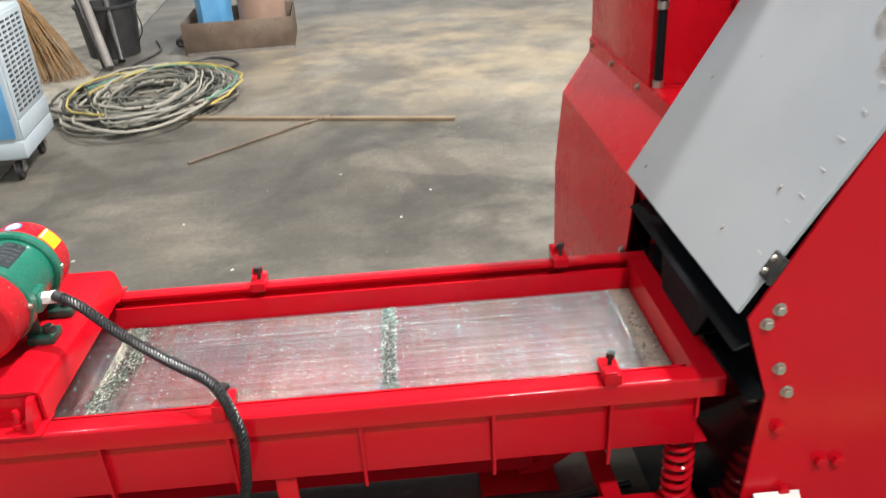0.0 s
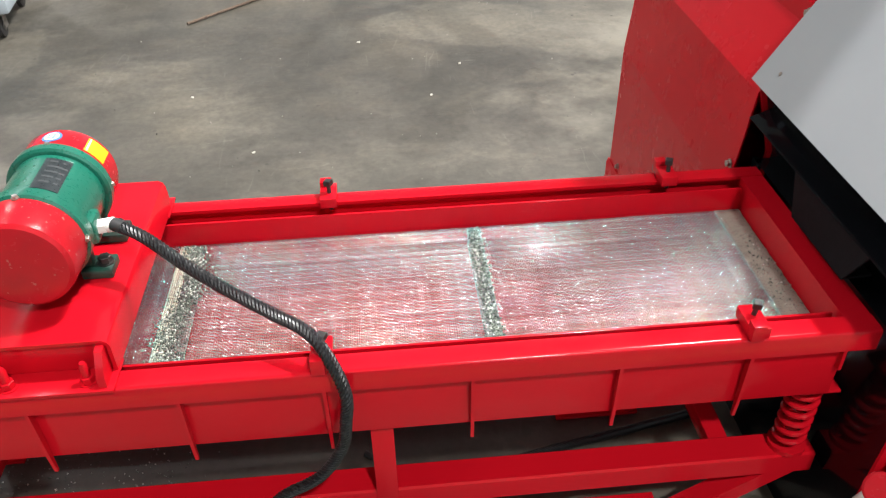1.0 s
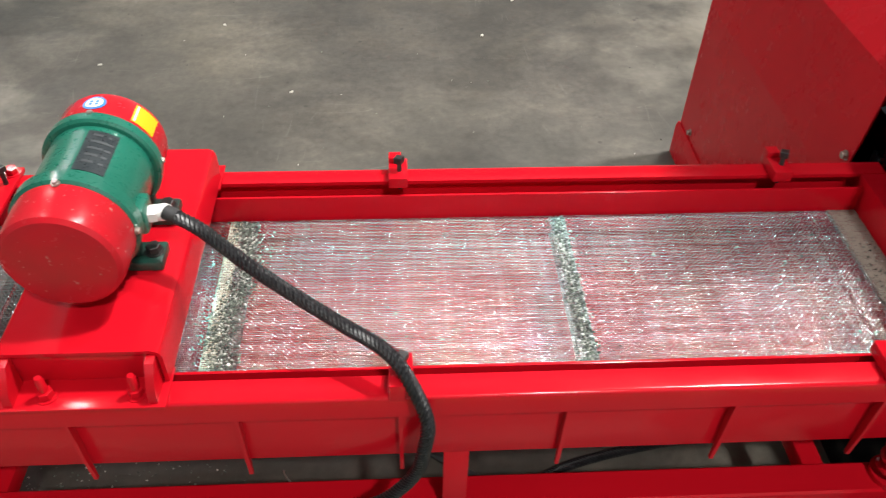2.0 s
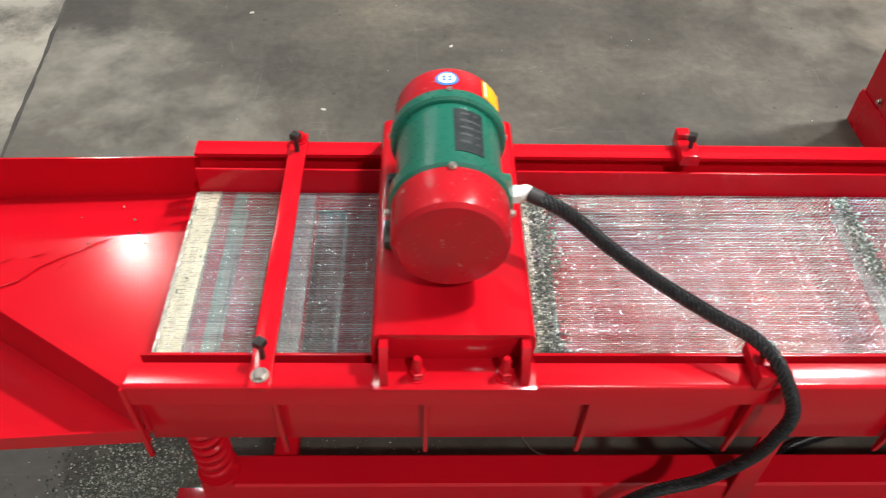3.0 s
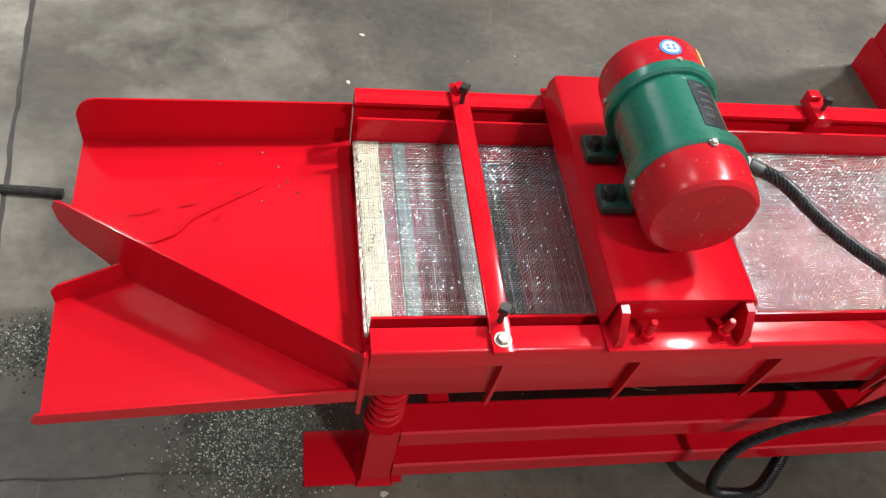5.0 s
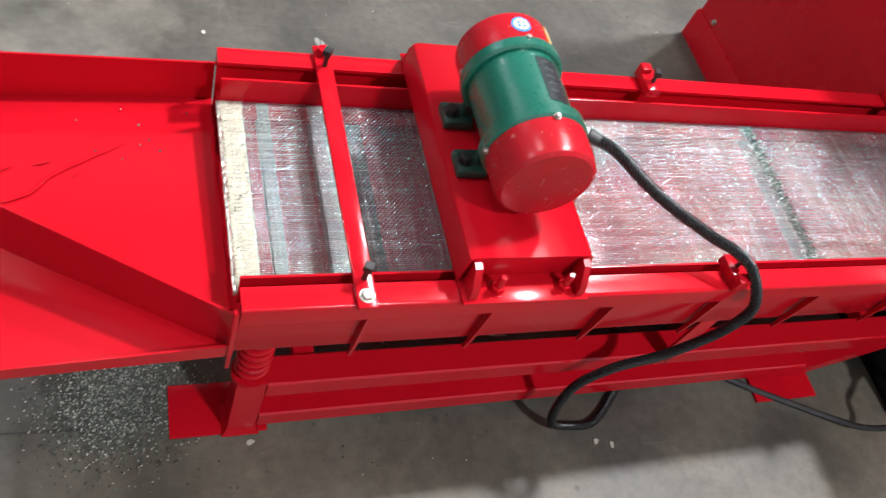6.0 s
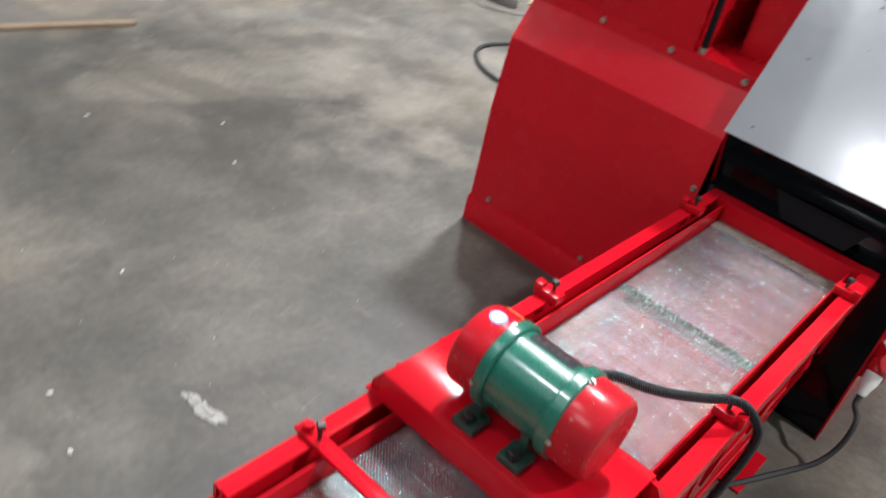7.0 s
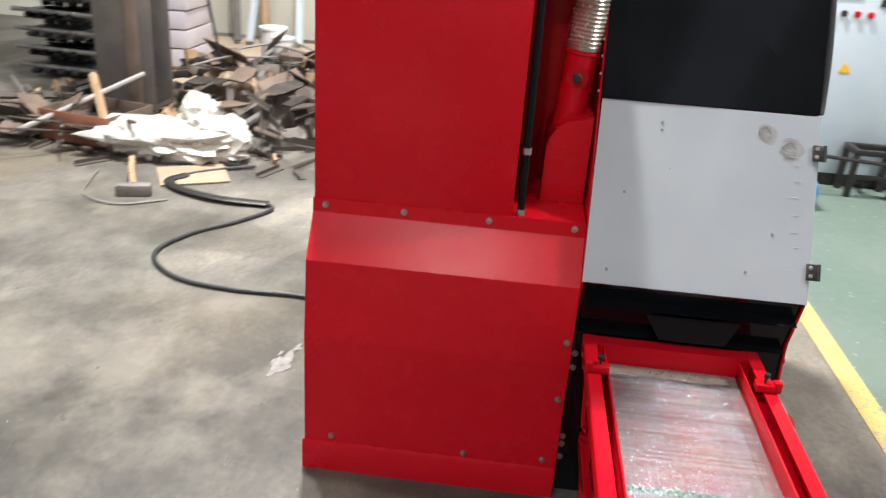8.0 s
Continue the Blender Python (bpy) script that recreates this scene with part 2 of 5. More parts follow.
    slab_fade = ramp(n, l, wob_xyz.outputs[1], [(0.0, (0, 0, 0)), (0.45, (0.0, 0.0, 0.0)), (0.62, (0.8, 0.8, 0.8))])
    scaled = n.new("ShaderNodeMath")
    scaled.operation = "MULTIPLY"
    scaled.inputs[1].default_value = 0.37
    l.new(wob_xyz.outputs[1], scaled.inputs[0])
    l.new(scaled.outputs[0], slab_fade.inputs[0])
    worn_slab = ramp(n, l, tex(n, l, "Noise", 4.5, 6, None, 0.7).outputs[0], [(0.38, (0.12, 0.12, 0.12)), (0.56, (1, 1, 1))])
    on_slab = blend(n, l, 1.0, blend(n, l, 1.0, slab_fade.outputs[0], slab.outputs[0], "MULTIPLY"), worn_slab.outputs[0], "MULTIPLY")
    c = blend(n, l, on_slab, c, (0.43, 0.415, 0.37))
    # dry tan dust behind the machine, and mottled paler patches
    mottle = ramp(n, l, tex(n, l, "Noise", 1.6, 5, None, 0.65).outputs[0], [(0.42, (0.15, 0.15, 0.15)), (0.6, (1, 1, 1))])
    for centre, reach, power, tone in (((2.5, 6.2, 0), 2.3, 0.85, (0.36, 0.295, 0.20)), ((3.0, 2.6, 0), 0.85, 0.58, (0.33, 0.315, 0.275)), ((4.6, 3.6, 0), 0.9, 0.35, (0.33, 0.31, 0.265)), ((-0.02, 1.66, 0), 0.64, 0.85, (0.33, 0.32, 0.285))):
        away = n.new("ShaderNodeVectorMath")
        away.operation = "DISTANCE"
        away.inputs[1].default_value = centre
        l.new(wob.outputs[0], away.inputs[0])
        share = n.new("ShaderNodeMath")
        share.operation = "DIVIDE"
        share.inputs[1].default_value = reach * 1.25
        l.new(away.outputs["Value"], share.inputs[0])
        area_of = ramp(n, l, share.outputs[0], [(0.0, (power,) * 3), (0.55, (power * 0.8,) * 3), (0.8, (0, 0, 0))])
        c = blend(n, l, blend(n, l, 1.0, area_of.outputs[0], mottle.outputs[0], "MULTIPLY"), c, tone)
    gate = ramp(n, l, tex(n, l, "Noise", 3.1, 3).outputs[0], [(0.55, (0, 0, 0)), (0.62, (1, 1, 1))])
    both = blend(n, l, 1.0, c5.outputs[0], gate.outputs[0], "MULTIPLY")
    c = blend(n, l, both, c, (0.36, 0.35, 0.32))
    # broken patches with hard edges, dark drips, and pale scrapes
    patch = tex(n, l, "Noise", 3.4, 9, (1, 1.2, 1), 0.72)
    patch.inputs["Distortion"].default_value = 0.6
    c = blend(n, l, 1.0, c, ramp(n, l, patch.outputs[0], [(0.40, (0.87, 0.87, 0.86)), (0.46, (0.98, 0.98, 0.98)), (0.53, (1.0, 1.0, 1.0)), (0.58, (1.11, 1.105, 1.09))]).outputs[0], "MULTIPLY")
    drops = tex(n, l, "Voronoi", 9)
    drop_gate = ramp(n, l, tex(n, l, "Noise", 2.1, 3).outputs[0], [(0.46, (0, 0, 0)), (0.54, (0.85, 0.85, 0.85))])
    drop = ramp(n, l, drops.outputs["Distance"], [(0.05, (1, 1, 1)), (0.085, (0, 0, 0))])
    c = blend(n, l, blend(n, l, 1.0, drop.outputs[0], drop_gate.outputs[0], "MULTIPLY"), c, (0.055, 0.05, 0.045))
    for way, where, size in (((0.25, 3.0, 1), 0.52, 2.2), ((2.6, 0.4, 1), 0.47, 1.9)):
        line = tex(n, l, "Noise", size, 2, way)
        line.inputs["Distortion"].default_value = 0.35
        thin = ramp(n, l, line.outputs[0], [(where - 0.0035, (0, 0, 0)), (where, (0.22, 0.22, 0.22)), (where + 0.0035, (0, 0, 0))])
        where_on = ramp(n, l, tex(n, l, "Noise", 5.5, 4, None, 0.6).outputs[0], [(0.53, (0, 0, 0)), (0.60, (1, 1, 1))])
        c = blend(n, l, blend(n, l, 1.0, thin.outputs[0], where_on.outputs[0], "MULTIPLY"), c, (0.34, 0.33, 0.30))
    c = blend(n, l, 1.0, c, (0.765, 0.745, 0.70), "MULTIPLY")
    l.new(c, b.inputs["Base Color"])
    r = n.new("ShaderNodeMapRange")
    r.inputs[3].default_value, r.inputs[4].default_value = 0.34, 0.74
    l.new(mid.outputs[0], r.inputs[0])
    l.new(r.outputs[0], b.inputs["Roughness"])
    bump(n, l, b, fine.outputs[0], 0.25, 0.002)
    return m


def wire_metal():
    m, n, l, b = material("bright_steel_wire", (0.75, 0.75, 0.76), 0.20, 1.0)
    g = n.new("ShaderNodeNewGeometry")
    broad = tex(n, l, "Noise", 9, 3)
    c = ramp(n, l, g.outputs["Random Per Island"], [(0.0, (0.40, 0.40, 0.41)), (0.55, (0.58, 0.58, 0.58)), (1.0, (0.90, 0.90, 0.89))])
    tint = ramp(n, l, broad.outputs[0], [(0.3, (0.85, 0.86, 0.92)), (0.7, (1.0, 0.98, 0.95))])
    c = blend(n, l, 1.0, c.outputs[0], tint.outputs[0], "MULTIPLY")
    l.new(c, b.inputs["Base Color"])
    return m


def braid():
    m, n, l, b = material("black_braided_sleeve", (0.02, 0.02, 0.021), 0.34)
    c = ramp(n, l, tex(n, l, "Noise", 190, 3).outputs[0], [(0.45, (0.006, 0.006, 0.007)), (0.75, (0.03, 0.03, 0.032))])
    l.new(c.outputs[0], b.inputs["Base Color"])
    b.inputs["Specular IOR Level"].default_value = 0.35
    return m


def grains(name, dark, mid, light):
    m, n, l, b = material(name, mid, 0.55)
    g = n.new("ShaderNodeNewGeometry")
    c = ramp(n, l, g.outputs["Random Per Island"], [(0.0, dark), (0.74, mid), (1.0, light)])
    l.new(c.outputs[0], b.inputs["Base Color"])
    return m


CONCRETE, WIRE, BRAID = concrete(), wire_metal(), braid()
GRAINS = grains("mixed_granules", (0.025, 0.032, 0.028), (0.13, 0.15, 0.12), (0.62, 0.60, 0.54))
SCRAP = grains("scrap_metal", (0.022, 0.019, 0.017), (0.085, 0.068, 0.056), (0.30, 0.25, 0.20))
CABLES = grains("cable_sheaths", (0.06, 0.06, 0.052), (0.15, 0.145, 0.125), (0.32, 0.31, 0.28))


# ---- builders ----
def thing(name, at, label, category, group="", kind=""):
    ob = new(name)
    ob.empty_display_size = 0.05
    ob.location = at
    return tagged(ob, label, category, group, kind)


def origin_of(ob):
    return Matrix.Translation(ob.location) if ob.type == "EMPTY" else Matrix()


def finish(name, bm, mat, smooth=30):
    bmesh.ops.recalc_face_normals(bm, faces=bm.faces)
    me = bpy.data.meshes.new(name)
    bm.to_mesh(me)
    bm.free()
    for m in mat if isinstance(mat, (list, tuple)) else (mat,):
        me.materials.append(m)
    if smooth:
        me.shade_smooth()
        me.set_sharp_from_angle(angle=radians(smooth))
    return me


def part(name, bm, mat, parent=None, label="", smooth=30):
    """One mesh object, built in world places, under a thing or a part."""
    ob = new(name, finish(name, bm, mat, smooth))
    if parent:
        ob.parent = parent
        ob.matrix_parent_inverse = origin_of(parent).inverted()
    return tagged(ob, label)


def piece(name, mesh, at, parent, turn=None, label="", scale=None):
    """An object on a shared mesh, at a world place under its parent."""
    ob = new(name, mesh)
    ob.parent = parent
    ob.matrix_parent_inverse = origin_of(parent).inverted()
    ob.matrix_basis = Matrix.Translation(at) @ (turn or Matrix()) @ (Matrix.Diagonal((*scale, 1)) if scale else Matrix())
    return tagged(ob, label)


def setting(name, bm, mat, label, category, smooth=30):
    return tagged(part(name, bm, mat, None, "", smooth), label, category, "", "structure")


def box(x0, x1, y0, y1, z0, z1, bev=0.002, bm=None, turn=None, seg=2):
    bm = bm or bmesh.new()
    r = bmesh.ops.create_cube(bm, size=1.0)
    vs = r["verts"]
    bmesh.ops.scale(bm, vec=(x1 - x0, y1 - y0, z1 - z0), verts=vs)
    if bev:
        es = list({e for v in vs for e in v.link_edges})
        vs = bmesh.ops.bevel(bm, geom=es, offset=bev, segments=seg, affect="EDGES", profile=0.5)["verts"] + [v for v in vs if v.is_valid]
        vs = list(set(vs))
    if turn:
        bmesh.ops.transform(bm, matrix=turn, verts=vs)
    bmesh.ops.translate(bm, vec=((x0 + x1) / 2, (y0 + y1) / 2, (z0 + z1) / 2), verts=vs)
    return bm


def tube(bm, points, radius, sides=10, closed=False, radii=None):
    """A round bar along a line of points."""
    pts = [Vector(p) for p in points]
    rings = []
    up = Vector((0, 0, 1))
    last = None
    for i, p in enumerate(pts):
        a = pts[i - 1] if i or closed else p
        b = pts[(i + 1) % len(pts)] if i < len(pts) - 1 or closed else p
        d = (b - a).normalized()
        if last is None:
            side = d.cross(up) if abs(d.z) < 0.95 else d.cross(Vector((1, 0, 0)))
        else:
            side = last - d * last.dot(d)
        side.normalize()
        last = side
        other = d.cross(side)
        r = radii[i] if radii else radius
        rings.append([bm.verts.new(p + (side * math.cos(k * math.tau / sides) + other * math.sin(k * math.tau / sides)) * r) for k in range(sides)])
    for i in range(len(rings) - (0 if closed else 1)):
        a, b = rings[i], rings[(i + 1) % len(rings)]
        for k in range(sides):
            bm.faces.new((a[k], a[(k + 1) % sides], b[(k + 1) % sides], b[k]))
    if not closed:
        bm.faces.new(rings[0][::-1])
        bm.faces.new(rings[-1])
    return bm


def smooth_line(points, steps=8):
    """A Catmull-Rom line through the points."""
    p = [Vector(q) for q in points]
    p = [p[0] * 2 - p[1]] + p + [p[-1] * 2 - p[-2]]
    out = []
    for i in range(1, len(p) - 2):
        a, b, c, d = p[i - 1:i + 3]
        for k in range(steps):
            t = k / steps
            out.append(0.5 * (2 * b + (c - a) * t + (2 * a - 5 * b + 4 * c - d) * t * t + (3 * b - a - 3 * c + d) * t ** 3))
    return out + [p[-2]]


def lathe(bm, profile, m, sides=40):
    """Turns a profile of (radius, height) about the z axis of m."""
    rings = []
    for r, h in profile:
        rings.append([bm.verts.new(m @ Vector((r * math.cos(k * math.tau / sides), r * math.sin(k * math.tau / sides), h))) for k in range(sides)])
    for a, b in zip(rings, rings[1:]):
        for k in range(sides):
            bm.faces.new((a[k], a[(k + 1) % sides], b[(k + 1) % sides], b[k]))
    bm.faces.new(rings[0][::-1])
    bm.faces.new(rings[-1])
    return bm


def sheet(bm, corners, thick, bev=0.0):
    """A flat or folded plate from corner points, thickened along its normal."""
    vs = [bm.verts.new(c) for c in corners]
    f = bm.faces.new(vs)
    f.normal_update()
    nrm = f.normal.copy()
    back = [bm.verts.new(v.co - nrm * thick) for v in vs]
    bm.faces.new(back[::-1])
    k = len(vs)
    for i in range(k):
        bm.faces.new((vs[i], back[i], back[(i + 1) % k], vs[(i + 1) % k]))
    return bm


def extrude_profile(bm, profile, axis, lo, hi):
    """A prism: a closed profile of (a, b) drawn out along x or y. Along x: (y, z); along y: (x, z)."""
    put = (lambda a, b, s: (s, a, b)) if axis == "x" else (lambda a, b, s: (a, s, b))
    r0 = [bm.verts.new(put(a, b, lo)) for a, b in profile]
    r1 = [bm.verts.new(put(a, b, hi)) for a, b in profile]
    k = len(profile)
    bm.faces.new(r0)
    bm.faces.new(r1[::-1])
    for i in range(k):
        bm.faces.new((r0[i], r1[i], r1[(i + 1) % k], r0[(i + 1) % k]))
    return bm


def folded(profile, thick):
    """A closed profile of that thickness along an open line of (a, b)."""
    out, back = [], []
    for i, (a, b) in enumerate(profile):
        p, q = profile[max(0, i - 1)], profile[min(len(profile) - 1, i + 1)]
        d = Vector((q[0] - p[0], q[1] - p[1])).normalized()
        out.append((a, b))
        back.append((a - d.y * thick, b + d.x * thick))
    return out + back[::-1]


def hex_bolt_mesh(name, mat, across=0.012, head=0.006, shank=0.0, washer=0.0, square=False):
    bm = bmesh.new()
    n = 4 if square else 6
    r = across / 2 / math.cos(math.pi / n)
    lathe(bm, [(r * 0.96, 0), (r, 0.0008), (r, head - 0.001), (r * 0.86, head)], Matrix.Translation((0, 0, 0.0015 if washer else 0)), n)
    if washer:
        lathe(bm, [(washer, 0), (washer, 0.0016)], Matrix(), 20)
    if shank:
        lathe(bm, [(across * 0.3, -shank), (across * 0.3, 0)], Matrix(), 10)
    return finish(name, bm, mat, 25)


TO_MINUS_X = Matrix.Rotation(radians(-90), 4, "Y")
TO_MINUS_Y = Matrix.Rotation(radians(90), 4, "X")
PANEL_BOLT = hex_bolt_mesh("panel_bolt", STEEL, 0.014, 0.008, 0.004, 0.0105)
RED_BOLT = hex_bolt_mesh("red_bolt", RED, 0.019, 0.012, 0.004, 0.0145)
STUD_BOLT = hex_bolt_mesh("stud_bolt", DARK_STEEL, 0.0145, 0.012, 0.055, 0, True)
SIDE_BOLT = hex_bolt_mesh("side_bolt", STEEL, 0.015, 0.009, 0.004, 0.0115)

# ---- the hall ----
bm = bmesh.new()
bmesh.ops.create_grid(bm, x_segments=2, y_segments=2, size=45)
floor = setting("floor", bm, CONCRETE, "worn grey concrete workshop floor with stains and dust", "floor", 0)
bm = bmesh.new()
random.seed(3)


def joint(points, width):
    left, right = [], []
    for i, p in enumerate(points):
        a, b = Vector(points[max(0, i - 1)]), Vector(points[min(len(points) - 1, i + 1)])
        d = (b - a).normalized()
        w = width * random.uniform(0.6, 1.5) / 2
        left.append(bm.verts.new((p[0] - d.y * w, p[1] + d.x * w, 0.001)))
        right.append(bm.verts.new((p[0] + d.y * w, p[1] - d.x * w, 0.001)))
    for i in range(len(points) - 1):
        bm.faces.new((left[i], right[i], right[i + 1], left[i + 1]))


joint([(-0.719 - 0.09 * (i * 0.05 - 1.27) + random.uniform(-0.003, 0.003), -1.2 + i * 0.05) for i in range(240)], 0.011)
joint([(-8 + i * 0.05, -0.183 + random.uniform(-0.004, 0.004)) for i in range(159)], 0.005)
part("floor_joint", bm, JOINT, floor, "dirty saw-cut floor joints", 0)

setting("green_floor", box(-12, 15.5, -8.8, -1.06, -0.05, 0.003, 0), GREEN_FLOOR, "scuffed green painted walkway on the concrete", "floor")
setting("yellow_line", box(-12, 15.5, -1.06, -0.955, -0.05, 0.004, 0), YELLOW, "worn yellow line painted along the walkway", "floor marking")
setting("wall_east", box(10.2, 10.5, -9, 16, 0, 9, 0), CREAM, "stained cream plaster workshop wall", "wall")
# Three unseen walls, added to hold the fill lamps and bounce light.
bm = box(-16, -5, 16, 16.3, 0, 9, 0)
box(9, 10.5, 16, 16.3, 0, 9, 0, bm)
box(-5, 9, 16, 16.3, 6, 9, 0, bm)
setting("wall_north", bm, CREAM, "unseen cream plaster wall with a wide doorway, added for fill light", "wall")
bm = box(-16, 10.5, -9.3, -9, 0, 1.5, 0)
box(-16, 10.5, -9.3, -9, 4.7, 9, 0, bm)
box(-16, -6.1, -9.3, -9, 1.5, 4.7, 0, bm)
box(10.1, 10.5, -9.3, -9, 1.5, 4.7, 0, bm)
setting("wall_south", bm, CREAM, "unseen cream plaster wall with a long slot added for fill light", "wall")
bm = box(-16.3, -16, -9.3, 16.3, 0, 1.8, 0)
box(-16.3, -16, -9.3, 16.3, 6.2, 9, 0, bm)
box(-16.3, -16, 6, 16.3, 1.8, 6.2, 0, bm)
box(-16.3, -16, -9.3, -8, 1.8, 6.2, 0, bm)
setting("wall_west", bm, CREAM, "unseen cream plaster wall with an added opening for side fill light", "wall")
# Unseen roof, kept pale for bounce, with slots left open for the fill lamps.
edges = [-9.3] + [e for sy in ROOF_FILL_Y for e in (sy - 0.65, sy + 0.65)] + [16.3]
bm = bmesh.new()
for y0, y1 in zip(edges[::2], edges[1::2]):
    box(-16.3, 10.5, y0, y1, 9, 9.2, 0, bm)
for sy in ROOF_FILL_Y:
    box(-16.3, -13.5, sy - 0.65, sy + 0.65, 9, 9.2, 0, bm)
    box(8.5, 10.5, sy - 0.65, sy + 0.65, 9, 9.2, 0, bm)
setting("ceiling", bm, ROOF, "unseen pale sheet metal hall roof with added slots for fill light", "ceiling")
hb = thing("high_bay_lamp", (LAMPS[0][0], LAMPS[0][1], 9.0), "grey bell-shaped high-bay lamp hanging under the roof", "lamp", "high-bay lamps")
bm = bmesh.new()
mt = Matrix.Translation((LAMPS[0][0], LAMPS[0][1], LAMP_Z))
lathe(bm, [(0.08, 0.42), (0.10, 0.30), (0.30, 0.0), (0.295, 0.0), (0.09, 0.29), (0.07, 0.29)], mt, 28)
part("shade", bm, GREY_STEEL, hb)
bm = bmesh.new()
tube(bm, [(LAMPS[0][0], LAMPS[0][1], 9.0), (LAMPS[0][0], LAMPS[0][1], 8.4)], 0.012, 8)
part("rod", bm, GREY_STEEL, hb)
for lx, ly, _ in LAMPS[1:]:
    copy_thing(hb, Matrix.Translation((lx, ly, 9.0)))

# ---- vibrating feeder ----
L, DECK = 1.735, 0.530
feeder = thing("vibrating_feeder", (0.87, 0, 0.43), "glossy red steel vibrating feeder with a woven wire screen, on springs", "feeder machine")


def rail(sign):
    """A channel rail: top flange, outer lip and a set-back side plate under it."""
    bm = bmesh.new()
    o, i = 0.262 * sign, 0.222 * sign
    prof = [(o, 0.552), (o, 0.5885), (o - 0.0009 * sign, 0.5918), (o - 0.0030 * sign, 0.5941), (o - 0.0065 * sign, 0.595), (i, 0.595), (i, 0.588), (o - 0.007 * sign, 0.588), (o - 0.007 * sign, 0.552)]
    extrude_profile(bm, prof, "x", 0.0, 1.785)
    return bm


for sign in (-1, 1):
    r = part("side_rail", rail(sign), RED, feeder, "", 50)
    y0, y1 = sorted((0.244 * sign, 0.238 * sign))
    part("side_plate", box(0.0, 1.745, y0, y1, 0.432, 0.5875, 0.001), RED, feeder)
    for x in (0.196, 0.407, 0.64, 0.87, 1.11, 1.355, 1.575):
        bm = bmesh.new()
        extrude_profile(bm, [(0.2462 * sign, 0.5515), (0.261 * sign, 0.5515), (0.258 * sign, 0.47), (0.252 * sign, 0.402), (0.2462 * sign, 0.402)], "x", x - 0.003, x + 0.003)
        part("rib", bm, RED, feeder)
bm = bmesh.new()
extrude_profile(bm, folded([(1.737, 0.50), (1.737, 0.5935), (1.7848, 0.5935), (1.7848, 0.553)], -0.006), "y", -0.2545, 0.2545)
part("end_rail", bm, RED, feeder)
part("end_plate", box(1.70, 1.706, -0.238, 0.238, 0.43, 0.50, 0.001), RED, feeder)
for sign in (-1, 1):
    y0, y1 = sorted((0.200 * sign, 0.195 * sign))
    bm = box(0.004, 1.733, y0, y1, 0.505, 0.582, 0.0008)
    y0, y1 = sorted((0.195 * sign, 0.160 * sign))
    box(0.004, 1.733, y0, y1, 0.518, 0.523, 0.0008, bm)
    part("screen_side", bm, RED, feeder)
    y0, y1 = sorted((0.237 * sign, 0.2005 * sign))
    part("ledge", box(0.002, 1.736, y0, y1, 0.505, 0.512, 0.001), RED, feeder)
part("pan", box(0.0, 1.70, -0.238, 0.238, 0.434, 0.440, 0.001), RED, feeder)
# The first two bars are added for bands of tone under the wires.
for x, w, m in ((0.078, 0.022, GREY_STEEL), (0.185, 0.050, GREY_STEEL), (0.60, 0.03, GREY_STEEL), (1.165, 0.03, GREY_STEEL)):
    part("support_bar", box(x - w / 2, x + w / 2, -0.195, 0.195, 0.500, 0.5255, 0.001), m, feeder)
# Dark bar standing in for the shade that motor and bridge throw below.
part("shade_bar", box(0.214, 0.262, -0.19, 0.19, 0.4405, 0.500, 0.003), DARK_STEEL, feeder, "dark bar added under the screen for a band of shade")


def sealing(x0, x1, y0, y1, low, high, seed):
    """A strip of sealant pressed up through the wires, its top uneven."""
    bm = bmesh.new()
    nx, ny = 12, 110
    rows = []
    for a in range(nx + 1):
        row = []
        for b in range(ny + 1):
            x = x0 + (x1 - x0) * a / nx + (0.0022 * noise.noise((b * 0.21, seed, a // nx)) if a in (0, nx) else 0)
            y = y0 + (y1 - y0) * b / ny
            lump = 0.5 + 0.5 * noise.noise((x * 110, y * 110, seed)) + 0.25 * noise.noise((x * 420, y * 420, seed))
            row.append(bm.verts.new((x, y, low + (high - low) * (0 if a in (0, nx) or b in (0, ny) else max(0.0, min(1.0, lump))))))
        rows.append(row)
    for p, q in zip(rows, rows[1:]):
        for b in range(ny):
            bm.faces.new((p[b], q[b], q[b + 1], p[b + 1]))
    under = box(x0 + 0.001, x1 - 0.001, y0 + 0.001, y1 - 0.001, 0.5235, low + 0.0002, 0, bm)
    return under


part("end_strip", sealing(0.004, 0.043, -0.194, 0.194, 0.5304, 0.5319, 1), GLUE, feeder, "pale yellow sealing strip pressed through the screen edge", 60)
part("frayed_edge", sealing(-0.002, 0.0035, -0.196, 0.196, 0.5270, 0.5322, 13), STEEL, feeder, "bare frayed edge of the wire screen", 0)
part("middle_strip", sealing(0.566, 0.588, -0.19, 0.194, 0.5297, 0.5314, 5), GLUE, feeder, "pale sealing strip across the screen", 60)
part("end_strip", sealing(1.68, 1.734, -0.194, 0.194, 0.5308, 0.5324, 9), DULL_STRIP, feeder, "brown-grey sealing strip on the screen edge", 60)


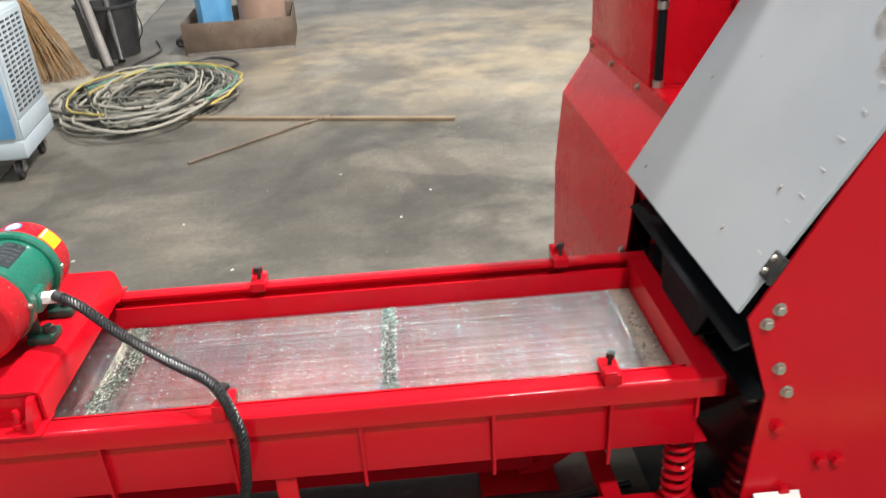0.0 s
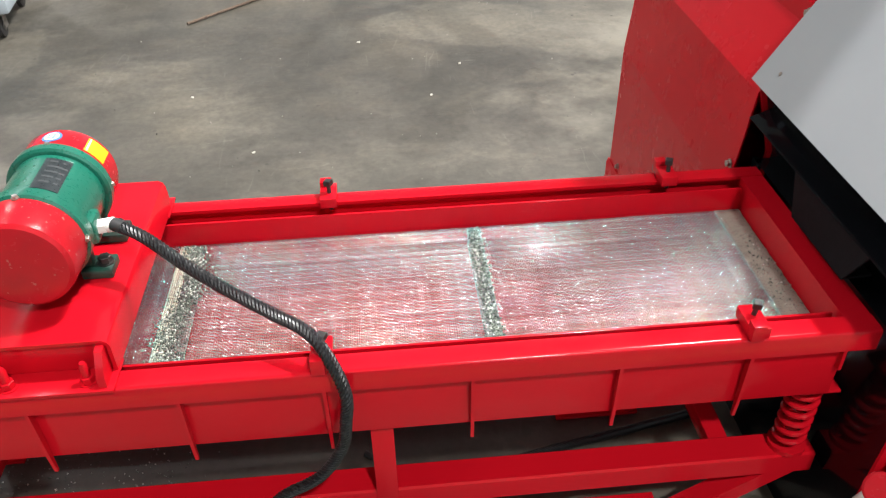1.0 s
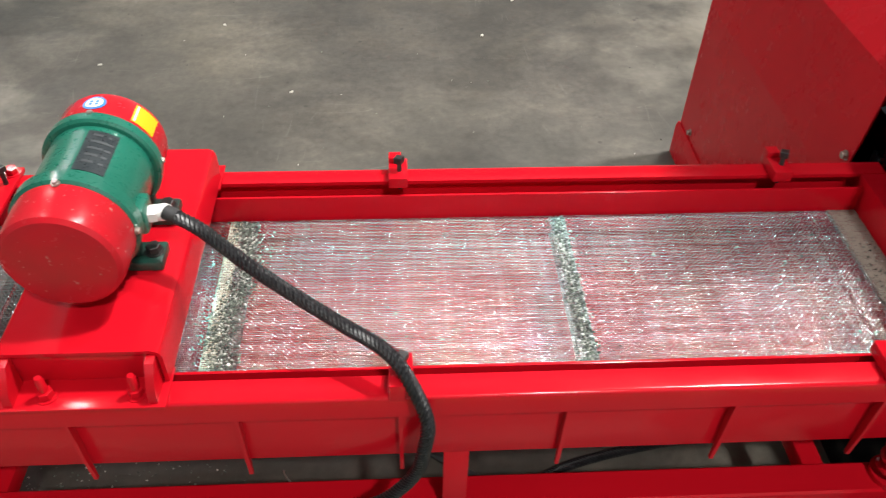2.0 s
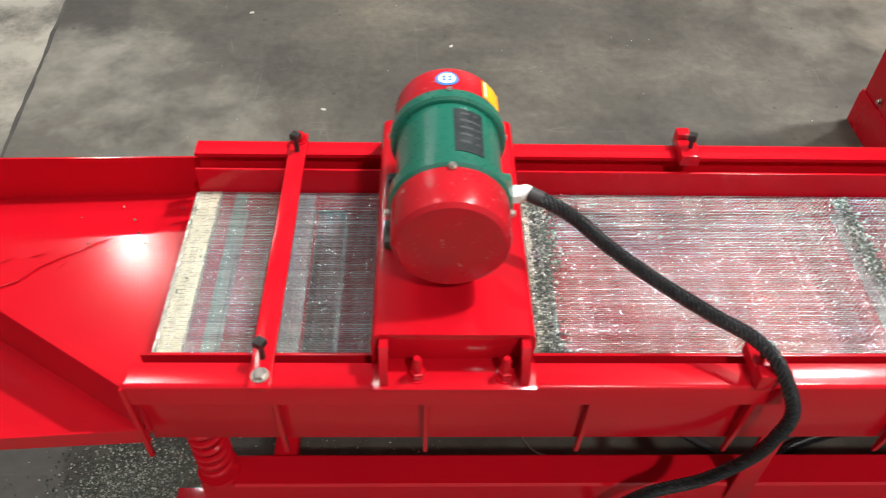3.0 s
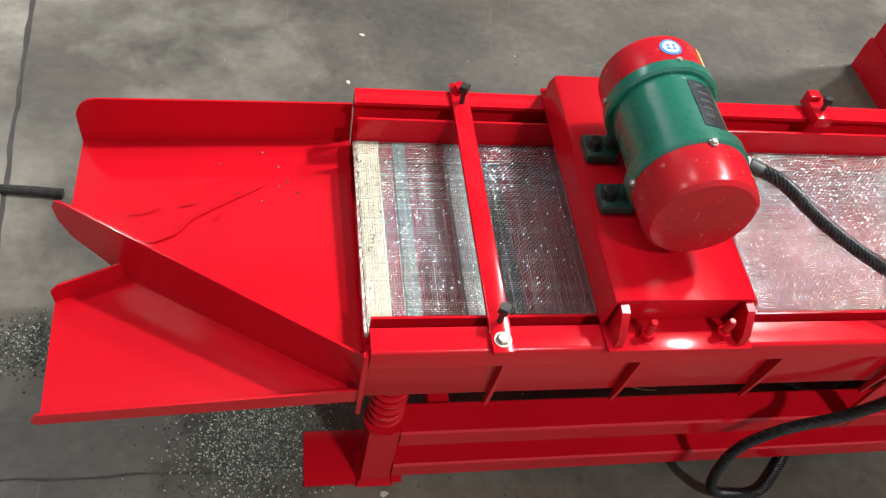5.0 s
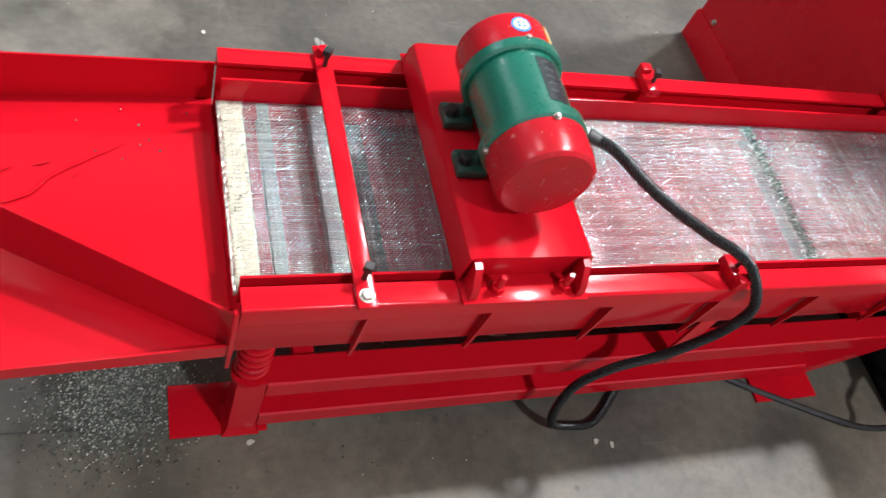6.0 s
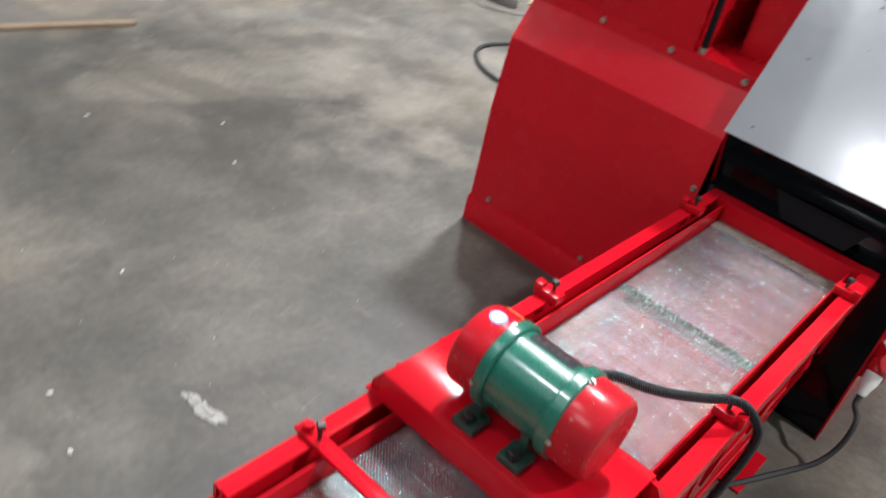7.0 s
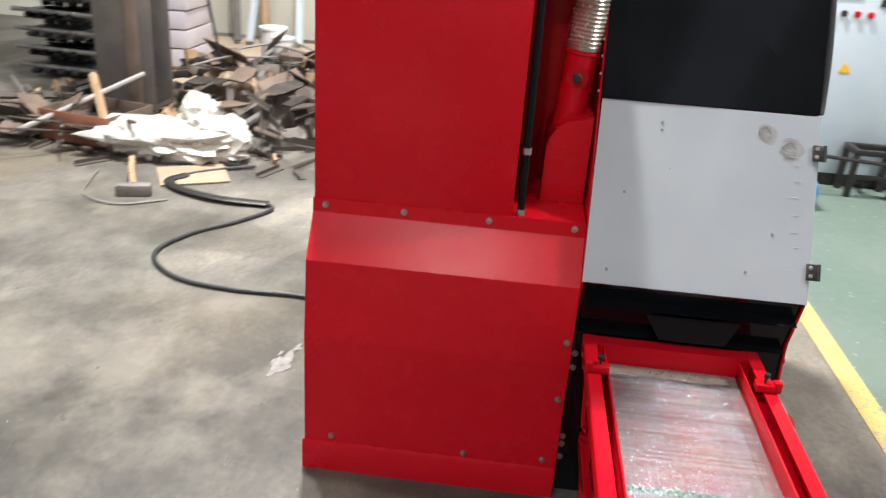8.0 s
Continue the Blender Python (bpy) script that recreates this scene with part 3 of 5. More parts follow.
def wires():
    """Plain weave of round wires, each crimped over and under the crossing ones."""
    rng = np.random.default_rng(5)
    pitch = 0.0040
    xs = np.arange(0.006, L - 0.003, pitch)
    ys = np.arange(-0.1925, 0.194, pitch)
    lift = rng.normal(0, 0.00010, len(xs))
    swing = np.clip(0.75 + np.convolve(rng.exponential(0.35, len(xs)), (0.2, 0.7, 0.2), "same"), 0.7, 2.4)
    verts, faces = [], []
    ring = [(math.cos(a * math.tau / 4 + math.tau / 8), math.sin(a * math.tau / 4 + math.tau / 8)) for a in range(4)]

    def wire(line, side, r):
        base = len(verts)
        for c in line:
            for u, w in ring:
                verts.append((c[0] + side[0] * u * r, c[1] + side[1] * u * r, c[2] + w * r))
        for k in range(len(line) - 1):
            for a in range(4):
                i, j = base + k * 4 + a, base + k * 4 + (a + 1) % 4
                faces.append((i, j, j + 4, i + 4))

    def crimped(points):
        line = []
        for p, q in zip(points[:-1], points[1:]):
            line += [p, tuple((a + b) / 2 for a, b in zip(p, q))]
        return line + [points[-1]]

    for row, y in enumerate(ys):
        # the swing of each cross wire changes slowly over the width
        sway = np.clip(0.9 + 0.5 * np.sin(row * 0.13 + 40 * lift / 0.0003), 0.4, 1.4)
        crest = DECK + 0.0005 + lift + 0.00062 * swing * sway * np.where((np.arange(len(xs)) + row) % 2, 1, -1)
        wire(crimped([(x, y + rng.normal(0, 0.00010), z) for x, z in zip(xs, crest)]), (0, 1), 0.00074)
    for k, x in enumerate(xs):
        wire(crimped([(x + rng.normal(0, 0.00008), y, DECK + 0.0005 + lift[k] - 0.00066 * (1 if (k + row) % 2 else -1)) for row, y in enumerate(ys)]), (1, 0), 0.00074)
    me = bpy.data.meshes.new("screen_mesh")
    me.from_pydata(verts, [], faces)
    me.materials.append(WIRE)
    me.shade_smooth()
    return me


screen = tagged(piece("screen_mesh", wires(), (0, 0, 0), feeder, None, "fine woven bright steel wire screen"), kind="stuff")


def grain_mesh(spots, size):
    rng = np.random.default_rng(8)
    verts, faces = [], []
    for x, y, z in spots:
        s = size * rng.uniform(0.5, 1.5, 3)
        m = np.array(Euler(rng.uniform(0, 6.28, 3)).to_matrix()) * s
        b = len(verts)
        for c in ((1, 0, 0), (-1, 0, 0), (0, 1, 0), (0, -1, 0), (0, 0, 1), (0, 0, -1)):
            verts.append(tuple(m @ np.array(c) + (x, y, z + size * 0.6)))
        faces += [(b + i, b + j, b + k) for i, j, k in ((0, 2, 4), (2, 1, 4), (1, 3, 4), (3, 0, 4), (2, 0, 5), (1, 2, 5), (3, 1, 5), (0, 3, 5))]
    me = bpy.data.meshes.new("granules")
    me.from_pydata(verts, [], faces)
    me.materials.append(GRAINS)
    return me


rng = np.random.default_rng(11)
spots = [(rng.normal(0.600 + 0.012 * math.sin(y * 20), 0.013), y, DECK + 0.001) for y in rng.uniform(-0.185, 0.19, 1500)]
spots += [(rng.normal(1.165, 0.008), y, DECK + 0.001) for y in rng.uniform(-0.185, 0.19, 800)]
spots += [(rng.uniform(0.05, 1.7), rng.uniform(-0.19, 0.19), DECK + 0.001) for _ in range(160)]
spots += [(rng.uniform(0.006, 0.05), rng.uniform(-0.19, 0.192), DECK + 0.0045) for _ in range(14)]
spots += [(-x, rng.uniform(0.02, 0.24), 0.468 - 0.06 * x) for x in rng.uniform(0.03, 0.25, 16)]
spots += [(rng.uniform(1.69, 1.73), rng.uniform(-0.19, 0.1), DECK + 0.004) for _ in range(60)]
tagged(new("granules", grain_mesh(spots, 0.0021)), "mixed grey, green and white granules lying on the wire screen", "granules", "", "stuff")
spots = [(rng.normal(-0.17, 0.068), rng.normal(-0.125, 0.062), 0.0) for _ in range(7500)] + [(rng.normal(-0.64, 0.035), rng.normal(0.105, 0.03), 0) for _ in range(1300)]
spots += [(rng.uniform(-0.5, 0.6), rng.uniform(-0.35, 0.4), 0.0) for _ in range(420)] + [(rng.uniform(-0.3, 2.2), rng.uniform(0.3, 3.2), 0.0) for _ in range(160)]
spots += [(rng.uniform(0.0, 0.5), rng.uniform(-0.2, 0.2), 0.0) for _ in range(500)]
tagged(new("granules", grain_mesh(spots, 0.0023)), "spilled black and white granules scattered on the concrete below the chute", "granules", "", "stuff")
FLAKE = []
for k in range(4):
    bm = bmesh.new()
    ring = [(math.cos(a * 0.9) * random.uniform(0.008, 0.016), math.sin(a * 0.9) * random.uniform(0.006, 0.012), 0.0035) for a in range(7)]
    sheet(bm, ring, 0.003)
    FLAKE.append(finish("white_flake", bm, FILM, 0))
for k, (x, y) in enumerate(((0.074, -0.245), (0.86, -0.33), (0.90, -0.34), (0.05, 0.93), (0.099, 1.139), (-0.36, 0.62), (0.5, 1.5), (1.2, 1.9), (0.2, 2.0), (0.9, 2.5), (-0.2, 1.7), (1.35, 2.2))):
    ob = tagged(new("paper_flake", FLAKE[k % 4]), "small torn white flake lying on the floor", "litter", "flakes on the floor")
    ob.matrix_basis = pose(x, y, 0.0, 0, 0, 37 * k) @ Matrix.Diagonal((0.7, 0.7, 1, 1))

tagged(part("wire_offcut", tube(bmesh.new(), smooth_line([(0.618, 0.004, 0.004), (0.622, -0.008, 0.004), (0.642, -0.032, 0.005), (0.669, -0.046, 0.012), (0.702, -0.044, 0.004)], 5), 0.0018, 6), STEEL), "short curl of bare wire lying on the floor", "wire")

# clamps that hold the screen down
for x in (0.872, 1.575):
    for sign in (-1, 1):
        y0, y1 = sorted((0.200 * sign, 0.262 * sign))
        bm = box(x - 0.017, x + 0.017, y0, y1, 0.5955, 0.6175, 0.002)
        y0, y1 = sorted((0.247 * sign, 0.268 * sign))
        box(x - 0.017, x + 0.006, y0, y1, 0.5955, 0.628, 0.002, bm)
        c = part("clamp", bm, RED, feeder)
        piece("bolt", STUD_BOLT, (x + 0.002, 0.226 * sign, 0.634), c, Matrix.Rotation(radians(20), 4, "Z") @ Matrix.Rotation(radians(-5 * sign), 4, "X"), "black square-headed bolt")
bm = box(0.166, 0.197, -0.27, 0.27, 0.5955, 0.605, 0.002)
bar = part("hold_down_bar", bm, RED, feeder)
for sign in (-1, 1):
    piece("bolt", STUD_BOLT, (0.182, 0.220 * sign, 0.632), bar, Matrix.Rotation(radians(15), 4, "Z"), "black square-headed bolt")
    piece("nut", hex_bolt_mesh("nut", STEEL, 0.016, 0.006, 0, 0.0125) if sign < 0 else RED_BOLT, (0.182, 0.250 * sign, 0.605), bar, None, "steel nut and washer")

# the bridge that carries the motor
bm = bmesh.new()
prof = [(0.332, 0.600), (0.332, 0.652), (0.336, 0.661), (0.344, 0.665), (0.542, 0.665), (0.550, 0.661), (0.554, 0.652), (0.554, 0.600)]
extrude_profile(bm, folded(prof, -0.006), "y", -0.226, 0.232)
bridge = part("motor_bridge", bm, RED, feeder)
part("web", box(0.339, 0.547, -0.219, -0.213, 0.602, 0.6585, 0.001), RED, bridge)
for sign in (-1, 1):
    y0, y1 = sorted((0.20 * sign, 0.270 * sign))
    part("foot_plate", box(0.334, 0.556, y0, y1, 0.5957, 0.6017, 0.001), RED, bridge)
    for x in (0.349, 0.5395):
        y0, y1 = sorted((0.222 * sign, 0.264 * sign))
        bm = bmesh.new()
        extrude_profile(bm, [(0.222 * sign, 0.6016), (0.264 * sign, 0.6016), (0.262 * sign, 0.622), (0.240 * sign, 0.655), (0.222 * sign, 0.658)], "x", x - 0.006, x + 0.006)
        part("gusset", bm, RED, bridge)
    for x in (0.394, 0.514):
        b = piece("bolt", RED_BOLT, (x, 0.247 * sign, 0.6017), bridge, Matrix.Rotation(radians(10), 4, "Z"))
        bm = bmesh.new()
        lathe(bm, [(0.0065, 0), (0.0065, 0.026), (0.0045, 0.031)], Matrix.Translation((x, 0.247 * sign, 0.611)), 12)
        part("thread", bm, RED, bridge)

# discharge chute: a main floor with a far wall, a slanting divider and a lower side tray
chute = part("chute", sheet(bmesh.new(), [(0.0, 0.262, 0.462), (-0.468, 0.262, 0.440), (-0.462, 0.062, 0.444), (-0.002, -0.236, 0.487)], 0.004), RED, feeder)


def far_wall():
    bm = bmesh.new()
    arc = [(-0.468 + 0.042 * (1 - math.cos(a)), 0.496 + 0.046 * math.sin(a)) for a in [k * math.pi / 14 for k in range(8)]]
    pts = [(0.0, 0.456), (0.0, 0.552)] + [(x, z) for x, z in arc[::-1]] + [(-0.468, 0.436)]
    extrude_profile(bm, pts, "y", 0.2622, 0.2662)
    return bm


part("far_wall", far_wall(), RED, chute)


def dent(points, width, height, seed):
    """A torn-up ridge in the sheet: a narrow band of crooked lumps along a line on the chute floor."""
    bm = bmesh.new()
    rows = []
    line = smooth_line([(x, y, 0) for x, y in points], 14)
    for k, p in enumerate(line):
        d = (line[min(k + 1, len(line) - 1)] - line[max(k - 1, 0)]).normalized()
        side = Vector((-d.y, d.x, 0))
        taper = min(1.0, k / 6, (len(line) - 1 - k) / 6)
        row = []
        for a in range(5):
            q = p + side * width * (a / 4 - 0.5 + 0.22 * noise.noise((k * 0.31, a * 0.8, seed))) * (0.4 + 0.6 * taper)
            up = 0.0 if a in (0, 4) else height * taper * max(0.0, 0.45 + 1.3 * noise.noise((k * 0.45, a * 1.7, seed + 3)))
            base = 0.462 + 0.047 * q.x + 0.0502 * (0.262 - q.y)
            row.append(bm.verts.new((q.x, q.y, base + (up if 0 < a < 4 else -0.0002))))
        rows.append(row)
    for p, q in zip(rows, rows[1:]):
        for a in range(4):
            bm.faces.new((p[a], p[a + 1], q[a + 1], q[a]))
    return bm


for k, (line, width, height) in enumerate((([(-0.340, 0.024), (-0.295, 0.043), (-0.268, 0.076), (-0.218, 0.110), (-0.193, 0.126), (-0.150, 0.151)], 0.0065, 0.0008), ([(-0.372, 0.088), (-0.345, 0.090), (-0.320, 0.102)], 0.0035, 0.0006), ([(-0.293, 0.103), (-0.264, 0.110)], 0.0045, 0.0007), ([(-0.232, 0.072), (-0.221, 0.088)], 0.005, 0.0007))):
    part("dent", dent(line, width, height, 10.0 * k), RED, chute, "crooked dent in the painted sheet", 40)


def divider():
    a, b = Vector((0.002, -0.246, 0)), Vector((-0.472, 0.066, 0))
    d = (b - a).normalized()
    nrm = Vector((-d.y, d.x, 0)) * 0.004
    full = (b - a).length
    line = [(0, 0.455), (0, 0.556), (full - 0.03, 0.527), (full - 0.010, 0.520), (full, 0.500), (full - 0.004, 0.470), (full - 0.024, 0.442), (full * 0.73, 0.398)]
    bm = bmesh.new()
    vs = [bm.verts.new(a + d * s + Vector((0, 0, z))) for s, z in line]
    ws = [bm.verts.new(v.co + nrm) for v in vs]
    bm.faces.new(vs)
    bm.faces.new(ws[::-1])
    k = len(vs)
    for i in range(k):
        bm.faces.new((vs[i], ws[i], ws[(i + 1) % k], vs[(i + 1) % k]))
    return bm


part("divider", divider(), RED, chute)
part("side_tray", sheet(bmesh.new(), [(0.0, -0.246, 0.452), (-0.345, 0.008, 0.404), (-0.475, -0.045, 0.392), (-0.462, -0.240, 0.398)], 0.004), RED, chute)
bm = bmesh.new()
a, b = Vector((-0.338, 0.010, 0.398)), Vector((-0.475, -0.045, 0.386))
sheet(bm, [a, a + Vector((0, 0, 0.044)), b + Vector((0.012, 0.004, 0.046)), b + Vector((0, 0, 0.034)), b], 0.004)
part("tray_fin", bm, RED, chute)
bm = bmesh.new()
sheet(bm, [(0.0, -0.252, 0.440), (-0.470, -0.246, 0.383), (-0.474, -0.246, 0.397), (-0.464, -0.246, 0.413), (0.0, -0.252, 0.474)], 0.004)
part("tray_lip", bm, RED, chute)
part("end_lip", box(-0.010, -0.002, -0.262, -0.2525, 0.405, 0.585, 0.002), RED, chute)
part("weld_seam", tube(bmesh.new(), [(-0.004 + random.uniform(-0.002, 0.002), -0.20 + k * 0.012, 0.487 - (k * 0.012) * 0.055) for k in range(38)], 0.0035, 6), RED, chute)

# ---- the feeder's base frame with its springs ----
base = thing("base_frame", (0.87, 0, 0), "red welded steel base frame with coil springs standing on the floor", "machine base")


def spring(x, y, z0, z1):
    bm = bmesh.new()
    turns, n = 7, 120
    pts = [(x + 0.026 * math.cos(k / n * turns * math.tau), y + 0.026 * math.sin(k / n * turns * math.tau), z0 + 0.004 + (z1 - z0 - 0.008) * k / n) for k in range(n + 1)]
    return tube(bm, pts, 0.0060, 8)


for sign in (-1, 1):
    y = 0.195 * sign
    bm = bmesh.new()
    extrude_profile(bm, [(y - 0.03, 0.187), (y + 0.03, 0.187), (y + 0.03, 0.234), (y + 0.026, 0.238), (y - 0.026, 0.238), (y - 0.03, 0.234)], "x", 0.0835, 1.785)
    part("beam", bm, RED, base)
    bm = bmesh.new()
    extrude_profile(bm, [(y - 0.025, 0.028), (y + 0.03, 0.028), (y + 0.03, 0.075), (y + 0.026, 0.079), (y - 0.021, 0.079), (y - 0.025, 0.075)], "x", 0.086, 1.50)
    part("lower_beam", bm, RED, base)
    for x in (0.055, 1.737):
        s = part("spring", spring(x, y, 0.249, 0.427), RED, base)
        bm = bmesh.new()
        lathe(bm, [(0.036, 0.2385), (0.036, 0.2485)], Matrix.Translation((x, y, 0)), 24)
        part("seat", bm, RED, s)
        part("cap", box(x - 0.035, x + 0.035, y - 0.045, y + 0.04, 0.4255, 0.4315, 0.001), RED, s)
    bm = bmesh.new()
    lathe(bm, [(0.052, 0.008), (0.043, 0.020), (0.0385, 0.036), (0.0385, 0.2382)], Matrix.Translation((0.055, y, 0)) @ Matrix.Rotation(radians(45), 4, "Z"), 4)
    part("post", bm, RED, base)
    part("foot", box(-0.081, 0.110, -0.224 if sign < 0 else 0.112, -0.112 if sign < 0 else 0.224, 0, 0.008, 0.001), RED, base)
    bm = bmesh.new()
    extrude_profile(bm, [(1.715, 0.1865), (1.775, 0.1865), (1.53, 0.008), (1.465, 0.008)], "y", y - 0.022, y + 0.022)
    part("brace", bm, RED, base)
    part("foot", box(1.36, 1.56, y - 0.085, y + 0.05, 0, 0.008, 0.001), RED, base)
for x in (0.16, 1.62):
    part("tie", box(x - 0.02, x + 0.02, -0.165, 0.165, 0.18, 0.22, 0.002), RED, base)
for x in (0.955,):
    part("strut", box(x - 0.02, x + 0.02, -0.232, -0.226, 0.2, 0.43, 0.001), RED, base)

# ---- vibration motor ----
motor = thing("vibration_motor", (0.437, 0, 0.665), "green and red vibration motor bolted across the feeder", "electric motor")
AX = Matrix.Translation((0.437, 0, 0.768)) @ Matrix.Rotation(radians(90), 4, "X")


def along(profile, sides=56):
    """Turned about the motor's axis; heights are world y."""
    return lathe(bmesh.new(), [(r, -y) for r, y in profile], AX, sides)


housing = part("housing", along([(0.070, 0.050), (0.0745, 0.046), (0.0745, -0.075), (0.070, -0.078)]), GREEN, motor)
for y0, y1 in ((0.042, 0.064), (-0.098, -0.072)):
    part("flange", along([(0.080, y1), (0.0845, y1 - 0.003), (0.0845, y0 + 0.003), (0.080, y0)]), GREEN, housing)
near = part("end_cap", along([(0.080, -0.0985), (0.0805, -0.105), (0.0795, -0.152), (0.077, -0.160), (0.071, -0.165), (0.060, -0.1665), (0.02, -0.1650)]), RED_CAP, motor, "glossy dented red end cap")
far = part("end_cap", along([(0.02, 0.128), (0.060, 0.1285), (0.071, 0.127), (0.077, 0.122), (0.0795, 0.114), (0.080, 0.0645)]), RED_CAP, motor, "glossy red end cap")
CAP_SCREW = hex_bolt_mesh("cap_screw", STEEL, 0.008, 0.004, 0.004, 0.006)
for y in (0.060, -0.1005):
    for a in (0, 90, -90):
        t = Matrix.Translation((0.437, y, 0.768)) @ Matrix.Rotation(radians(a), 4, "Y") @ Matrix.Translation((0, 0, 0.0815))
        piece("screw", CAP_SCREW, t.translation, motor, t.to_3x3().to_4x4(), "small steel screw")


def wrap(y0, y1, a0, a1, r, n=8, thick=0.0008):
    """A patch that lies on the round of the motor, between two angles from straight up towards +x."""
    bm = bmesh.new()
    rows = []
    for k in range(n + 1):
        a = radians(a0 + (a1 - a0) * k / n)
        rows.append([bm.verts.new((0.437 + rr * math.sin(a), y, 0.768 + rr * math.cos(a))) for y in (y0, y1) for rr in (r, r + thick)])
    for p, q in zip(rows, rows[1:]):
        bm.faces.new((p[1], p[3], q[3], q[1]))
        bm.faces.new((p[0], q[0], q[2], p[2]))
        bm.faces.new((p[0], p[1], q[1], q[0]))
        bm.faces.new((p[2], q[2], q[3], p[3]))
    bm.faces.new((rows[0][0], rows[0][2], rows[0][3], rows[0][1]))
    bm.faces.new((rows[-1][0], rows[-1][1], rows[-1][3], rows[-1][2]))
    return bm


def disc_on(y, a, rad, r, thick=0.0008):
    bm = bmesh.new()
    top = []
    for k in range(28):
        u, v = rad * math.cos(k * math.tau / 28), rad * math.sin(k * math.tau / 28)
        ang = radians(a) + u / r
        top.append(bm.verts.new((0.437 + (r + thick) * math.sin(ang), y + v, 0.768 + (r + thick) * math.cos(ang))))
    bm.faces.new(top)
    return bm


plate = part("nameplate", wrap(-0.060, 0.030, 4, 36, 0.0746), PLATE_DARK, motor, "dark etched metal nameplate with unreadable lines")
for k in range(5):
    y = 0.018 - k * 0.015
    part("print_line", wrap(y, y + 0.005, 10, 14 + (k * 7) % 9 + 6, 0.0755, 4, 0.0003), PLATE_INK, plate)
    part("print_line", wrap(y, y + 0.004, 26, 29 + (k * 5) % 6, 0.0755, 3, 0.0003), PLATE_INK, plate)
part("sticker_ring", disc_on(0.092, -2, 0.0165, 0.0798, 0.0008), LABEL_BLUE, far, "round blue and white sticker")
part("sticker_face", disc_on(0.092, -2, 0.0125, 0.0798, 0.0014), LABEL_WHITE, far)
for dx, dy in ((-3, 0.003), (3, 0.003), (-3, -0.004), (3, -0.004)):
    part("sticker_mark", disc_on(0.092 + dy, -2 + dx, 0.0028, 0.0798, 0.0019), LABEL_BLUE, far)
warn = part("warning_label", wrap(0.072, 0.112, 38, 66, 0.0799), LABEL_YELLOW, far, "yellow warning label with unreadable print")
part("label_bar", wrap(0.074, 0.110, 40, 42, 0.0808, 2, 0.0003), LABEL_WHITE, warn)
for sx in (-1, 1):
    for y in (-0.050, 0.052):
        x0, x1 = sorted((0.437 + sx * 0.040, 0.437 + sx * 0.092))
        bm = box(x0, x1, y - 0.024, y + 0.024, 0.6652, 0.683, 0.004)
        x0, x1 = sorted((0.437 + sx * 0.036, 0.437 + sx * 0.060))
        box(x0, x1, y - 0.009, y + 0.009, 0.675, 0.735, 0.003, bm)
        f = part("foot", bm, GREEN_SHADED_GRIMY, motor, "dark green mounting foot, grime and shade in its colour")
        piece("bolt", hex_bolt_mesh("foot_bolt", DARK_STEEL, 0.019, 0.012, 0.002, 0.014), (0.437 + sx * 0.077, y, 0.683), f, Matrix.Rotation(radians(17), 4, "Z"), "black hex bolt on a washer")
g = part("terminal_boss", box(0.497, 0.524, -0.074, -0.030, 0.735, 0.780, 0.006), GREEN, motor)
GL = Matrix.Translation((0.522, -0.052, 0.757)) @ Matrix.Rotation(radians(90), 4, "Y") @ Matrix.Rotation(radians(-8), 4, "X")
bm = lathe(bmesh.new(), [(0.0135, 0), (0.0135, 0.012)], GL, 6)
lathe(bm, [(0.0115, 0.012), (0.0125, 0.015), (0.0125, 0.024), (0.009, 0.032)], GL, 24)
part("cable_gland", bm, WHITE_PLASTIC, motor, "white plastic cable gland")

hose_line = smooth_line([(0.548, -0.055, 0.762), (0.598, -0.082, 0.752), (0.662, -0.116, 0.715), (0.727, -0.149, 0.685), (0.798, -0.190, 0.664), (0.847, -0.224, 0.657), (0.878, -0.256, 0.640), (0.906, -0.290, 0.582),
                         (0.902, -0.294, 0.515), (0.889, -0.287, 0.443), (0.842, -0.280, 0.364), (0.764, -0.274, 0.304), (0.721, -0.270, 0.216), (0.716, -0.281, 0.115), (0.743, -0.288, 0.038), (0.801, -0.290, 0.013), (0.864, -0.286, 0.011), (0.935, -0.228, 0.010), (1.01, -0.15, 0.011), (1.2, -0.02, 0.011), (1.5, 0.05, 0.011), (1.74, 0.1, 0.011)], 8)


def braided(line, radius, step=0.0036, sides=14):
    """A sleeve whose crossing strands stand proud in a diamond pattern."""
    pts, left = [line[0]], step
    for p, q in zip(line[:-1], line[1:]):
        span, gone = (q - p).length, 0.0
        while span - gone >= left:
            gone += left
            pts.append(p.lerp(q, gone / span))
            left = step
        left -= span - gone
    bm = tube(bmesh.new(), pts, radius, sides)
    bm.verts.ensure_lookup_table()
    for i, c in enumerate(pts):
        for a in range(sides):
            v = bm.verts[i * sides + a]
            v.co = c + (v.co - c) * (1.09 if (i + a) % 2 else 0.93)
    return bm


cable_hose = tagged(part("cable_hose", braided(hose_line, 0.0098), BRAID, None, "", 0), "black braided cable hose looping from motor to floor", "cable hose")
part("end_sleeve", tube(bmesh.new(), hose_line[:4], 0.0112, 14), DARK_PLASTIC, cable_hose, "smooth black end sleeve")

